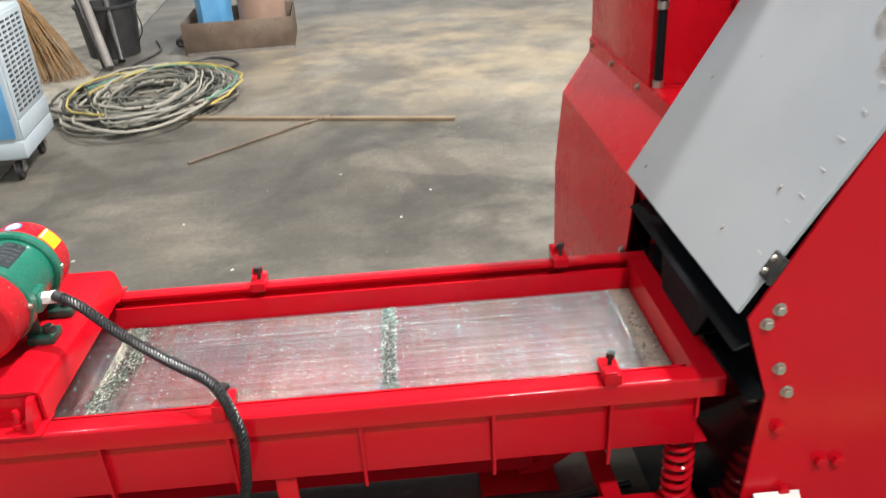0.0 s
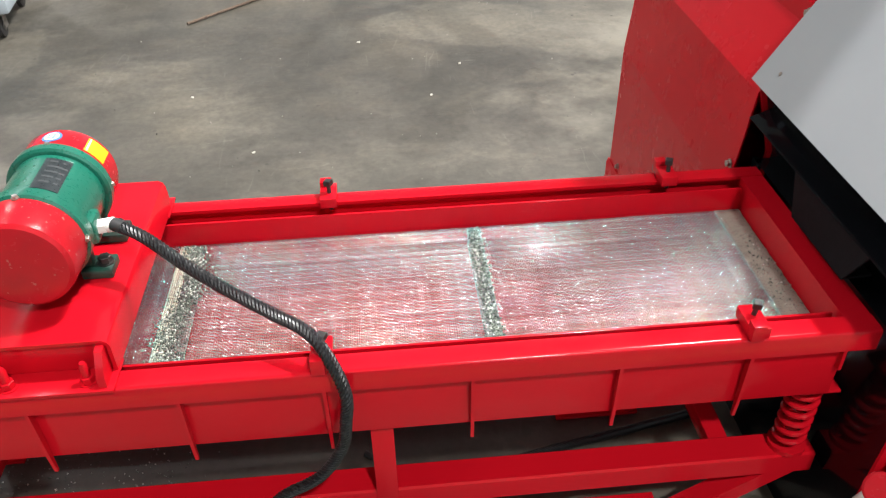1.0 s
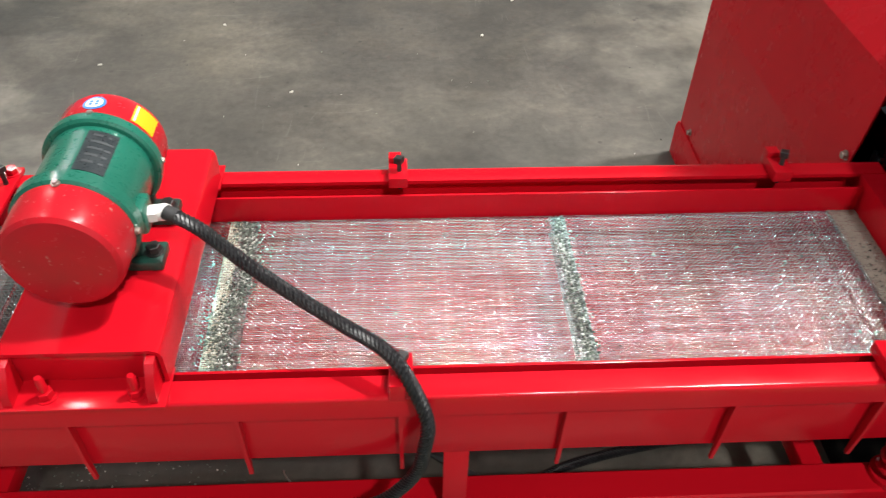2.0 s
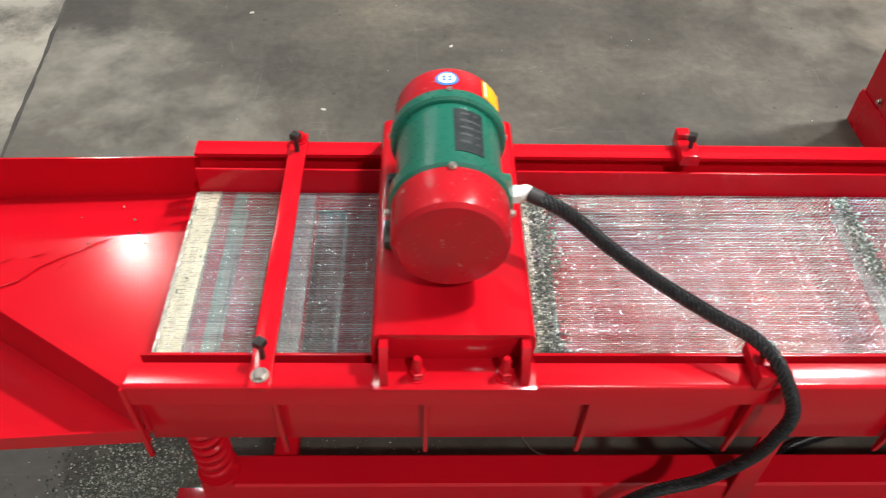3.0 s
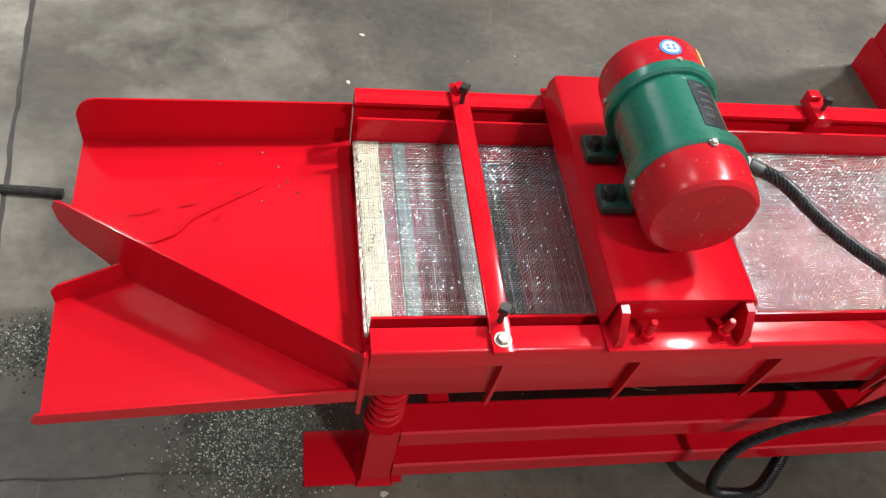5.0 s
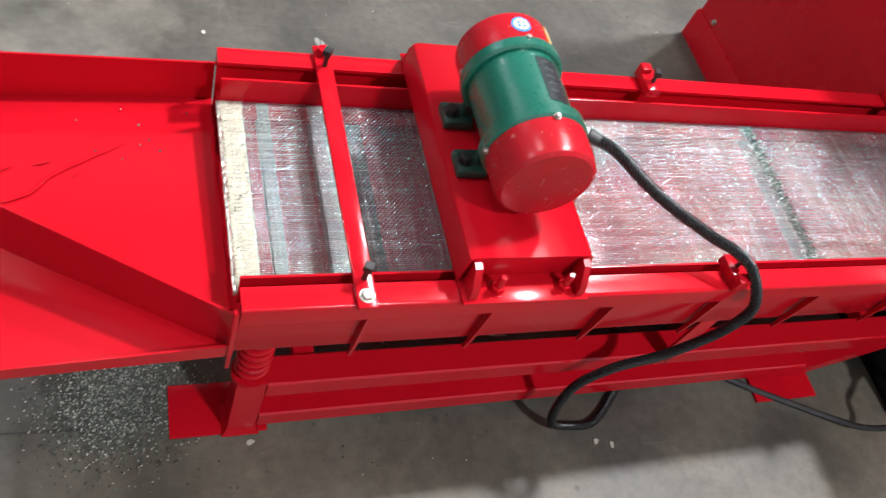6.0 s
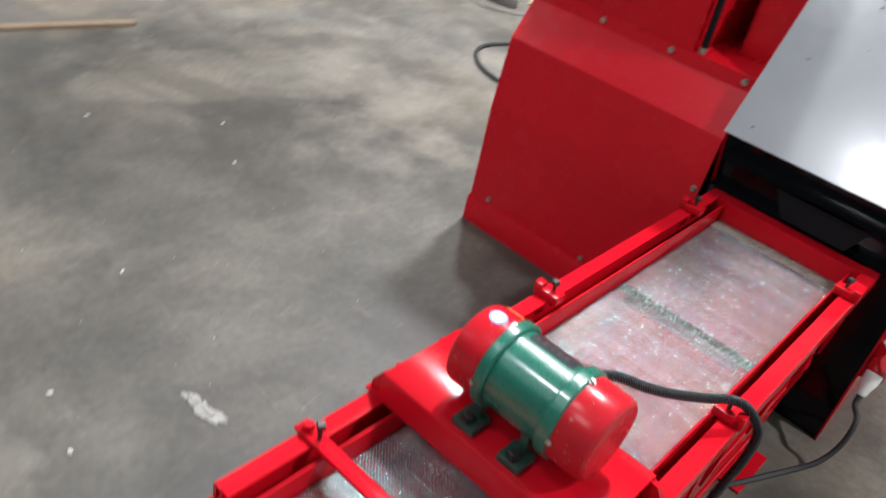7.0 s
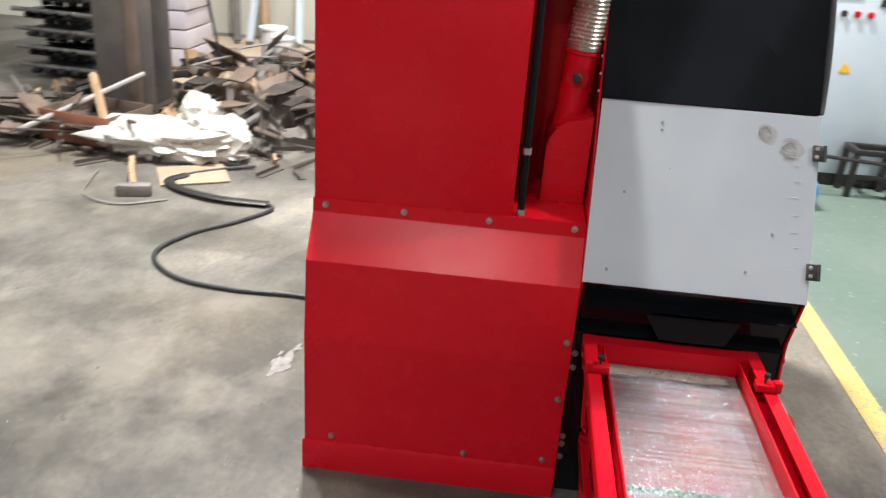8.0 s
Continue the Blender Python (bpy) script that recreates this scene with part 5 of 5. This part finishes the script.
bucket = thing("bucket", (-1.25, 5.95, 0), "dark plastic bucket standing on the floor", "bucket")
bm = lathe(bmesh.new(), [(0.20, 0.0), (0.215, 0.01), (0.255, 0.42), (0.268, 0.425), (0.268, 0.45), (0.252, 0.45), (0.205, 0.02)], Matrix.Translation((-1.25, 5.95, 0)), 36)
part("pail", bm, DARK_PLASTIC, bucket)
part("bail", tube(bmesh.new(), smooth_line([(-1.0, 5.88, 0.40), (-0.955, 5.84, 0.33), (-0.945, 5.84, 0.22), (-1.0, 5.86, 0.12)], 5), 0.006, 6), DARK_STEEL, bucket)
for k, (a, b, mat) in enumerate((((-1.10, 5.28, 0.03), (-1.50, 6.0, 0.95), GREY_STEEL), ((-1.06, 5.48, 0.035), (-1.27, 6.02, 0.80), DARK_STEEL), ((-1.16, 5.36, 0.03), (-1.58, 5.98, 0.98), DARK_STEEL))):
    tagged(part("steel_pipe", tube(bmesh.new(), [a, b], 0.036 - 0.004 * k, 14), mat), "dull steel pipe leaning against the bucket", "pipe", "leaning pipes")

tray = thing("scrap_tray", (-0.15, 6.1, 0), "rusty sheet steel tray standing on the floor", "tray")
TX0, TX1, TY0, TY1 = -0.60, 0.34, 5.70, 6.55
ROT = Matrix.Translation((-0.13, 6.1, 0)) @ Matrix.Rotation(radians(4), 4, "Z") @ Matrix.Translation((0.13, -6.1, 0))
for x0, x1, y0, y1, z0, z1 in ((TX0, TX1, TY0, TY0 + 0.006, 0.012, 0.27), (TX0, TX1, TY1 - 0.006, TY1, 0.012, 0.27), (TX0, TX0 + 0.006, TY0 + 0.007, TY1 - 0.007, 0.012, 0.27), (TX1 - 0.006, TX1, TY0 + 0.007, TY1 - 0.007, 0.012, 0.27), (TX0, TX1, TY0, TY1, 0.004, 0.011)):
    bm = box(x0, x1, y0, y1, z0, z1, 0.001)
    bmesh.ops.transform(bm, matrix=ROT, verts=bm.verts)
    part("tray_side", bm, RUST, tray)
bm = box(TX0 + 0.02, TX1 + 0.005, TY0 - 0.01, TY0 - 0.001, 0.0, 0.02, 0.002)
bmesh.ops.transform(bm, matrix=ROT, verts=bm.verts)
part("rim", bm, GREY_STEEL, tray)
tagged(part("blue_cylinder", lathe(bmesh.new(), [(0.16, 0.012), (0.16, 0.75), (0.14, 0.79)], Matrix.Translation((-0.36, 6.12, 0)), 6), BLUE), "scuffed blue drum standing in the tray", "drum")
tagged(part("paper_drum", lathe(bmesh.new(), [(0.205, 0.012), (0.21, 0.02), (0.21, 0.8), (0.205, 0.81)], Matrix.Translation((0.06, 6.15, 0)), 36), worn("brown_drum", (0.24, 0.15, 0.11), (0.30, 0.2, 0.15), 0.7)), "brown cardboard drum standing in the tray", "drum")
bm = bmesh.new()
for k in range(13):
    tube(bm, [(-0.69 + 0.03 * math.cos(s * 0.7 + k), 6.1 + 0.12 * k - 0.06, 0.05 + 0.03 * math.sin(s * 0.7 + k)) for s in range(9)], 0.016, 6)
tagged(part("chain", bm, DARK_STEEL), "heavy dark steel chain lying beside the tray", "chain")

# ---- beyond the machine ----
pillar = thing("steel_column", (5.78, 3.62, 0), "grey riveted steel H-column carrying the roof", "column")
for n, (x0, x1, y0, y1) in enumerate(((5.62, 5.645, 3.40, 3.86), (5.95, 5.975, 3.40, 3.86), (5.646, 5.949, 3.62, 3.64))):
    part("flange" if n < 2 else "web", box(x0, x1, y0, y1, 0.03, 8.9, 0.004), GREY_STEEL, pillar)
part("cover_strip", box(5.600, 5.6195, 3.50, 3.60, 0.03, 8.9, 0.004), worn("brown_strip", (0.20, 0.155, 0.12), (0.26, 0.2, 0.16), 0.6), pillar)
part("base_plate", box(5.55, 6.05, 3.33, 3.93, 0, 0.03, 0.004), GREY_STEEL, pillar)

stack = thing("iron_stack", (7.15, 4.9, 0), "stack of black cast iron machine parts on the floor", "stack")
for k in range(7):
    z = 0.03 + k * 0.17
    bm = box(6.85, 7.5, 4.62 + random.uniform(-0.03, 0.03), 5.18 + random.uniform(-0.03, 0.03), z, z + 0.10, 0.02)
    for y in (4.72, 4.86, 5.0, 5.12):
        lathe(bm, [(0.05, 0), (0.05, 0.06)], Matrix.Translation((7.1, y, z + 0.105)), 12)
        lathe(bm, [(0.03, 0), (0.03, 0.10), (0.02, 0.12)], Matrix.Translation((6.86, y, z + 0.05)) @ TO_MINUS_X, 10)
    part("casting", bm, BLACK if k % 2 else DARK_PLASTIC, stack)
    part("tie_bar", tube(bmesh.new(), [(6.8, 4.45, z + 0.07), (6.82, 5.30, z + 0.09)], 0.022, 8), GREY_STEEL, stack)
part("top_plate", box(6.80, 7.5, 4.5, 5.35, 1.23, 1.27, 0.01), GREY_STEEL, stack)

boxes = thing("panel_stack", (7.9, 4.15, 0), "stack of pale lilac panels behind the column", "panels")
LIL = worn("lilac_panel", (0.50, 0.46, 0.50), (0.56, 0.52, 0.55), 0.5)
for k in range(7):
    part("panel", box(7.6, 8.3, 3.95 + 0.01 * (k % 3), 4.45, 0.05 + k * 0.19, 0.05 + k * 0.19 + 0.175, 0.006), LIL, boxes)
part("skid", box(7.62, 8.28, 3.97, 4.43, 0, 0.048, 0.004), WOOD, boxes)

SHARD = []
for k in range(10):
    bm = bmesh.new()
    if k % 3 == 0:
        extrude_profile(bm, [(0, 0), (0.09, 0), (0.09, 0.012), (0.012, 0.012), (0.012, 0.07), (0, 0.07)], "x", 0, random.uniform(0.25, 0.5))
    elif k % 3 == 1:
        extrude_profile(bm, [(0, 0), (random.uniform(0.1, 0.22), 0.01), (random.uniform(0.12, 0.2), 0.12), (0.04, random.uniform(0.1, 0.18))], "x", 0, random.uniform(0.012, 0.05))
    else:
        box(0, random.uniform(0.2, 0.4), 0, random.uniform(0.05, 0.14), 0, random.uniform(0.03, 0.1), 0.004, bm)
    SHARD.append(finish("scrap_piece", bm, SCRAP if k != 4 else WOOD))
pile = thing("scrap_pile", (6.4, 3.1, 0), "heap of rusty scrap metal, offcuts and wood round the column", "scrap heap")
for k in range(250):
    y = random.uniform(1.9, 4.6)
    x = random.uniform(5.1, 7.3) if y < 3.6 else random.uniform(4.9, 6.4)
    h = 0.42 * max(0, 1 - ((x - 6.3) / 1.2) ** 2) * max(0, 1 - ((y - 2.7) / 1.5) ** 2)
    if (x < 5.35 and 2.4 < y < 3.3) or (abs(x - 5.8) < 0.3 and abs(y - 3.63) < 0.36):
        continue
    m = Euler((random.uniform(-0.5, 0.5), random.uniform(-0.5, 0.5), random.uniform(0, 6.28))).to_matrix().to_4x4()
    piece("scrap_piece", SHARD[k % 10], (x, y, 0.05 + h * random.uniform(0.2, 1.0)), pile, m, "", (random.uniform(0.45, 1.0),) * 3)
for k in range(24):
    m = Euler((0, 0, random.uniform(0, 6.28))).to_matrix().to_4x4()
    piece("scrap_piece", SHARD[k % 10], (random.uniform(4.6, 5.2), random.uniform(2.0, 4.3), 0.002), pile, m, "", (0.55, 0.55, 0.4))
SCRAP_DARK = worn("dark_scale_steel", (0.030, 0.026, 0.024), (0.075, 0.060, 0.050), 0.6, 0.4, 0, 9, 60, 0.5, (0.16, 0.09, 0.05), 0.66)
PLATE = []
for k in range(5):
    bm = bmesh.new()
    w, h = random.uniform(0.22, 0.40), random.uniform(0.14, 0.28)
    sheet(bm, [(0, 0, 0), (w * random.uniform(0.8, 1), random.uniform(-0.03, 0.03), 0), (w, h * random.uniform(0.5, 1), 0), (w * random.uniform(0.3, 0.7), h, 0), (random.uniform(-0.03, 0.05), h * random.uniform(0.5, 0.9), 0)], random.uniform(0.006, 0.018))
    PLATE.append(finish("scrap_plate", bm, SCRAP_DARK if k % 2 else RUST))
ROD = []
for k in range(4):
    bm = bmesh.new()
    reach = random.uniform(0.35, 0.8)
    tube(bm, smooth_line([(0, 0, 0), (reach * 0.4, random.uniform(-0.03, 0.03), 0.01), (reach, random.uniform(-0.08, 0.08), 0)], 4), random.uniform(0.006, 0.014), 6)
    ROD.append(finish("scrap_rod", bm, (SCRAP_DARK, RUST, GREY_STEEL, RUST)[k]))
for k in range(70):
    y = random.uniform(1.95, 4.4)
    x = random.uniform(5.35, 7.0) if y < 3.3 else random.uniform(4.9, 5.5)
    if abs(x - 5.8) < 0.55 and abs(y - 3.63) < 0.6:
        continue
    h = 0.42 * max(0, 1 - ((x - 6.3) / 1.2) ** 2) * max(0, 1 - ((y - 2.7) / 1.5) ** 2)
    m = Euler((random.uniform(-0.7, 0.7), random.uniform(-0.6, 0.3), random.uniform(0, 6.28))).to_matrix().to_4x4()
    if k % 2:
        piece("scrap_plate", PLATE[k % 5], (x, y, 0.10 + h * random.uniform(0.7, 1.05)), pile, m)
    else:
        piece("scrap_rod", ROD[(k // 2) % 4], (x, y, 0.10 + h * random.uniform(0.8, 1.1)), pile, Euler((0, random.uniform(-0.25, 0.1), random.uniform(0, 6.28))).to_matrix().to_4x4())
bm = bmesh.new()
lathe(bm, [(1.0, 0.0), (0.85, 0.12), (0.55, 0.24), (0.2, 0.34), (0.02, 0.36)], Matrix.Translation((6.5, 2.7, 0)), 40)
for v in bm.verts:
    v.co += Vector((noise.noise(v.co * 3) * 0.12, noise.noise(v.co * 3 + Vector((7, 1, 3))) * 0.12, max(-v.co.z, noise.noise(v.co * 4 + Vector((1, 9, 2))) * 0.12 if v.co.z > 0.01 else 0)))
part("core", bm, SCRAP, pile, "rust-brown rubble", 0)
tagged(part("steel_pipe", tube(bmesh.new(), [(4.72, 4.0, 0.12), (5.5, 3.42, 0.42)], 0.025, 10), GREY_STEEL), "grey steel pipe leaning on the scrap heap", "pipe")
rt = thing("rusty_tray", (5.1, 3.62, 0), "rusty brown steel tray tilted beside the column", "tray")
RT = Matrix.Translation((5.12, 3.62, 0.02)) @ Matrix.Rotation(radians(-12), 4, "Z")
for x0, x1, y0, y1, z0, z1 in ((-0.25, -0.24, -0.3, 0.3, 0, 0.22), (0.24, 0.25, -0.3, 0.3, 0, 0.22), (-0.239, 0.239, -0.3, -0.29, 0, 0.22), (-0.239, 0.239, 0.29, 0.3, 0, 0.22), (-0.239, 0.239, -0.289, 0.289, 0, 0.008)):
    bm = box(x0, x1, y0, y1, z0, z1, 0.001)
    bmesh.ops.transform(bm, matrix=RT, verts=bm.verts)
    part("tray_side", bm, worn("brown_rust", (0.20, 0.07, 0.035), (0.26, 0.11, 0.06), 0.8) if x0 == -0.25 else RUST, rt)
tagged(part("plank", tube(bmesh.new(), [(4.78, 3.35, 0.04), (5.35, 3.75, 0.42)], 0.03, 4), WOOD), "pale wooden batten leaning on the rusty tray", "wood")


def film_heap(name, cx, cy, rx, ry, h, seed):
    bm = bmesh.new()
    bmesh.ops.create_icosphere(bm, subdivisions=4, radius=1)
    for v in bm.verts:
        p = v.co.copy()
        q = p * 1.6 + Vector((seed, 0, 0))
        k = 1 + 0.45 * noise.noise(q) + 0.22 * noise.noise(q * 2.7) + 0.12 * abs(noise.noise(q * 6)) + 0.06 * noise.noise(q * 12)
        v.co = Vector((cx + p.x * rx * k, cy + p.y * ry * k, max(0.003, h * 0.45 + p.z * h * 0.55 * k)))
    return bm


bag = thing("plastic_bag", (4.9, 2.85, 0), "crumpled white plastic sheeting thrown on the scrap heap", "plastic sheet")
part("film", film_heap("film", 4.86, 2.98, 0.25, 0.50, 0.24, 3), FILM, bag)
part("film", film_heap("film", 4.98, 2.66, 0.24, 0.24, 0.30, 9), FILM, bag)
part("film", film_heap("film", 5.12, 2.80, 0.18, 0.19, 0.38, 15), FILM, bag)
tagged(part("cardboard_sheet", box(4.30, 4.68, 2.42, 2.86, 0.004, 0.014, 0.003, None, Matrix.Rotation(radians(28), 4, "Z")), CARDBOARD), "flattened piece of cardboard lying on the floor", "cardboard")
tagged(part("crumpled_paper", film_heap("paper", 6.05, 2.95, 0.16, 0.20, 0.46, 31), CARDBOARD), "crumpled brown wrapping paper on the scrap heap", "paper")
ham = thing("sledge_hammer", (4.05, 2.83, 0), "steel sledge hammer with a wooden handle lying on the floor", "hammer")
bm = box(-0.105, 0.105, -0.036, 0.036, -0.036, 0.036, 0.010)
bmesh.ops.transform(bm, matrix=Matrix.Translation((4.04, 2.83, 0.037)) @ Matrix.Rotation(radians(107), 4, "Z"), verts=bm.verts)
part("head", bm, GREY_STEEL, ham)
part("handle", tube(bmesh.new(), [(4.06, 2.84, 0.06), (4.24, 2.94, 0.08), (4.44, 3.03, 0.10)], 0.02, 10), WOOD, ham)
line = smooth_line([(2.9, 1.20, 0.013), (2.93, 1.50, 0.013), (2.92, 1.80, 0.013), (2.97, 2.08, 0.013), (3.12, 2.27, 0.013), (3.30, 2.33, 0.013), (3.55, 2.24, 0.013), (3.75, 2.08, 0.013), (3.98, 1.95, 0.013), (4.07, 2.00, 0.013), (4.08, 2.15, 0.013), (4.12, 2.45, 0.013), (4.22, 2.68, 0.013), (4.42, 2.70, 0.013), (4.62, 2.52, 0.013), (4.75, 2.3, 0.02)], 8)
tagged(part("floor_cable", tube(bmesh.new(), line, 0.012, 8), DARK_PLASTIC), "black cable snaking over the concrete floor", "cable")
bm = tube(bmesh.new(), smooth_line([(4.06, 1.99, 0.06), (4.06, 2.3, 0.075), (4.16, 2.58, 0.07), (4.30, 2.72, 0.06), (4.44, 2.66, 0.06)], 6), 0.034, 8)
for v in bm.verts:
    v.co.z = 0.026 + (v.co.z - 0.066) * 0.3
tagged(part("flat_sling", bm, DARK_STEEL), "dark flattened rubber strip lying on the cable", "rubber strip")
tagged(part("thin_cable", tube(bmesh.new(), smooth_line([(4.0, 2.6, 0.008), (3.85, 2.85, 0.008), (3.95, 3.1, 0.008), (4.2, 3.2, 0.008), (4.4, 3.25, 0.008)], 6), 0.008, 6), CABLES), "thin grey cable curving round the hammer", "cable")
for k, (x, y, r, h) in enumerate(((7.36, 2.98, 0.13, 0.27), (7.24, 2.84, 0.10, 0.20))):
    b = thing("paint_bucket", (x, y, 0.282), "white paint bucket standing on a dark box", "bucket", "paint buckets")
    part("pail", lathe(bmesh.new(), [(r * 0.88, 0.0), (r, h), (r * 1.05, h), (r * 1.05, h + 0.02), (r * 0.9, h + 0.02)], Matrix.Translation((x, y, 0.282)), 28), WHITE_PLASTIC, b)
    part("bail", tube(bmesh.new(), [(x - r * 0.9, y - r * math.cos(a * 0.35) * 1.05, 0.282 + h * 0.8 - 0.08 * math.sin(a * 0.35)) for a in range(10)], 0.005, 5), STEEL, b)
tagged(part("dark_box", box(7.06, 7.56, 2.74, 3.12, 0.0, 0.28, 0.01), DARK_STEEL), "dark steel box under the paint buckets", "box")
tagged(part("white_sack", film_heap("sack", 7.6, 2.15, 0.3, 0.3, 0.95, 44), FILM), "white woven sack standing by the wall", "sack")
tagged(part("pink_sack", film_heap("sack", 7.9, 2.45, 0.3, 0.25, 0.6, 52), worn("pink_film", (0.55, 0.36, 0.27), (0.6, 0.42, 0.33), 0.5)), "pinkish plastic sack on the floor", "sack")
for k, (y, x, z, tilt, mat) in enumerate(((4.1, 9.7, 2.4, 0.25, GREY_STEEL), (3.95, 9.7, 2.6, -0.2, PALE), (3.7, 9.6, 2.3, 0.35, WOOD), (3.35, 9.8, 2.5, 0.12, PALE), (3.1, 9.8, 2.5, -0.1, GREY_STEEL))):
    tagged(part("leaning_bar", tube(bmesh.new(), [(x - 0.25, y, 0.05), (10.14, y + tilt, z)], 0.05, 6), mat), "long bar leaning against the cream wall", "bar", "bars against the wall")
tagged(part("hanging_cable", tube(bmesh.new(), smooth_line([(5.9, 3.1, 3.5), (5.9, 3.12, 2.0), (5.85, 3.05, 1.2), (5.8, 2.95, 0.7), (5.85, 2.92, 0.45)], 6), 0.012, 6), DARK_PLASTIC), "thin cable hanging down beside the column", "cable")
tagged(part("scrap_dust", box(7.1, 9.9, 2.0, 5.2, 0.0, 0.004, 0), worn("sawdust", (0.42, 0.33, 0.23), (0.5, 0.4, 0.3), 0.9, 0, 0, 2, 30, 0.4)), "pale sawdust spread over the floor", "dust", "", "stuff")
tagged(part("timber_pile", box(7.1, 7.4, 1.5, 2.6, 0.0, 0.07, 0.01), WOOD), "loose timber lying behind the scrap", "timber")

ctrl = thing("control_cabinet", (5.95, -2.13, 0), "pale blue-grey electric control cabinet with meters and a warning sign", "control cabinet")
part("carcass", box(5.68, 6.3, -2.93, -1.45, 0.0, 2.2, 0.006), PALE, ctrl)
for y0, y1 in ((-2.18, -1.46), (-2.92, -2.20)):
    d = part("door", box(5.655, 5.6795, y0, y1, 0.10, 2.18, 0.004), PALE, ctrl)
    part("screen", box(5.648, 5.6545, y0 + 0.42, y1 - 0.05, 1.35, 1.65, 0.003), GREY_STEEL, d, "grey display screen")
    for k in range(4):
        part("button", lathe(bmesh.new(), [(0.022, 0), (0.022, 0.02)], Matrix.Translation((5.654, y1 - 0.10 - 0.09 * k, 1.25)) @ TO_MINUS_X, 14), RED_CAP if k > 1 else DARK_PLASTIC, d)
    for z in (1.31, 1.47):
        part("meter", box(5.645, 5.6545, y0 + 0.18, y0 + 0.30, z, z + 0.09, 0.003), DARK_PLASTIC, d)
    bm = bmesh.new()
    sheet(bm, [(5.652, y1 - 0.332, 0.845), (5.652, y1 - 0.248, 0.845), (5.652, y1 - 0.29, 0.92)], 0.0015)
    part("warning_sign", bm, LABEL_YELLOW, d, "yellow warning triangle")
part("plinth", box(5.67, 5.6795, -2.92, -1.46, 0.0, 0.095, 0.002), DARK_STEEL, ctrl)

stool = thing("steel_stool", (5.52, -2.05, 0), "welded dark steel stool standing on the floor", "stool")
for x in (5.42, 5.62):
    for y in (-1.90, -2.20):
        part("leg", box(x - 0.02, x + 0.02, y - 0.02, y + 0.02, 0, 0.315, 0.003), DARK_STEEL, stool)
for y in (-1.90, -2.20):
    part("seat_bar", box(5.40, 5.64, y - 0.02, y + 0.02, 0.3155, 0.355, 0.003), DARK_STEEL, stool)
for x in (5.42, 5.62):
    part("seat_bar", box(x - 0.02, x + 0.02, -2.18, -1.92, 0.3155, 0.3545, 0.003), DARK_STEEL, stool)
part("stretcher", box(5.41, 5.43, -2.18, -1.92, 0.14, 0.17, 0.003), DARK_STEEL, stool)
tagged(part("drive_shaft", tube(bmesh.new(), [(5.38, -1.6, 0.30), (5.38, -2.7, 0.24)], 0.014, 8), DARK_STEEL), "dark steel rod lying across the stool", "rod")
for k, y in enumerate((-1.46, -1.20)):
    mo = thing("blue_motor", (5.15, y, 0), "small blue electric motor standing on the floor", "electric motor", "blue motors")
    bm = tube(bmesh.new(), [(5.30, y, 0.13), (5.29, y, 0.13), (5.02, y, 0.13), (5.00, y, 0.13)], 0.11, 24, False, [0.085, 0.10, 0.10, 0.085])
    for a in range(16):
        c = Vector((0, math.cos(a * math.tau / 16), math.sin(a * math.tau / 16)))
        tube(bm, [Vector((5.04, y, 0.13)) + c * 0.10, Vector((5.26, y, 0.13)) + c * 0.10], 0.005, 4)
    part("body", bm, BLUE, mo)
    part("foot", box(5.06, 5.24, y - 0.09, y + 0.09, 0.0, 0.035, 0.004), BLUE, mo)
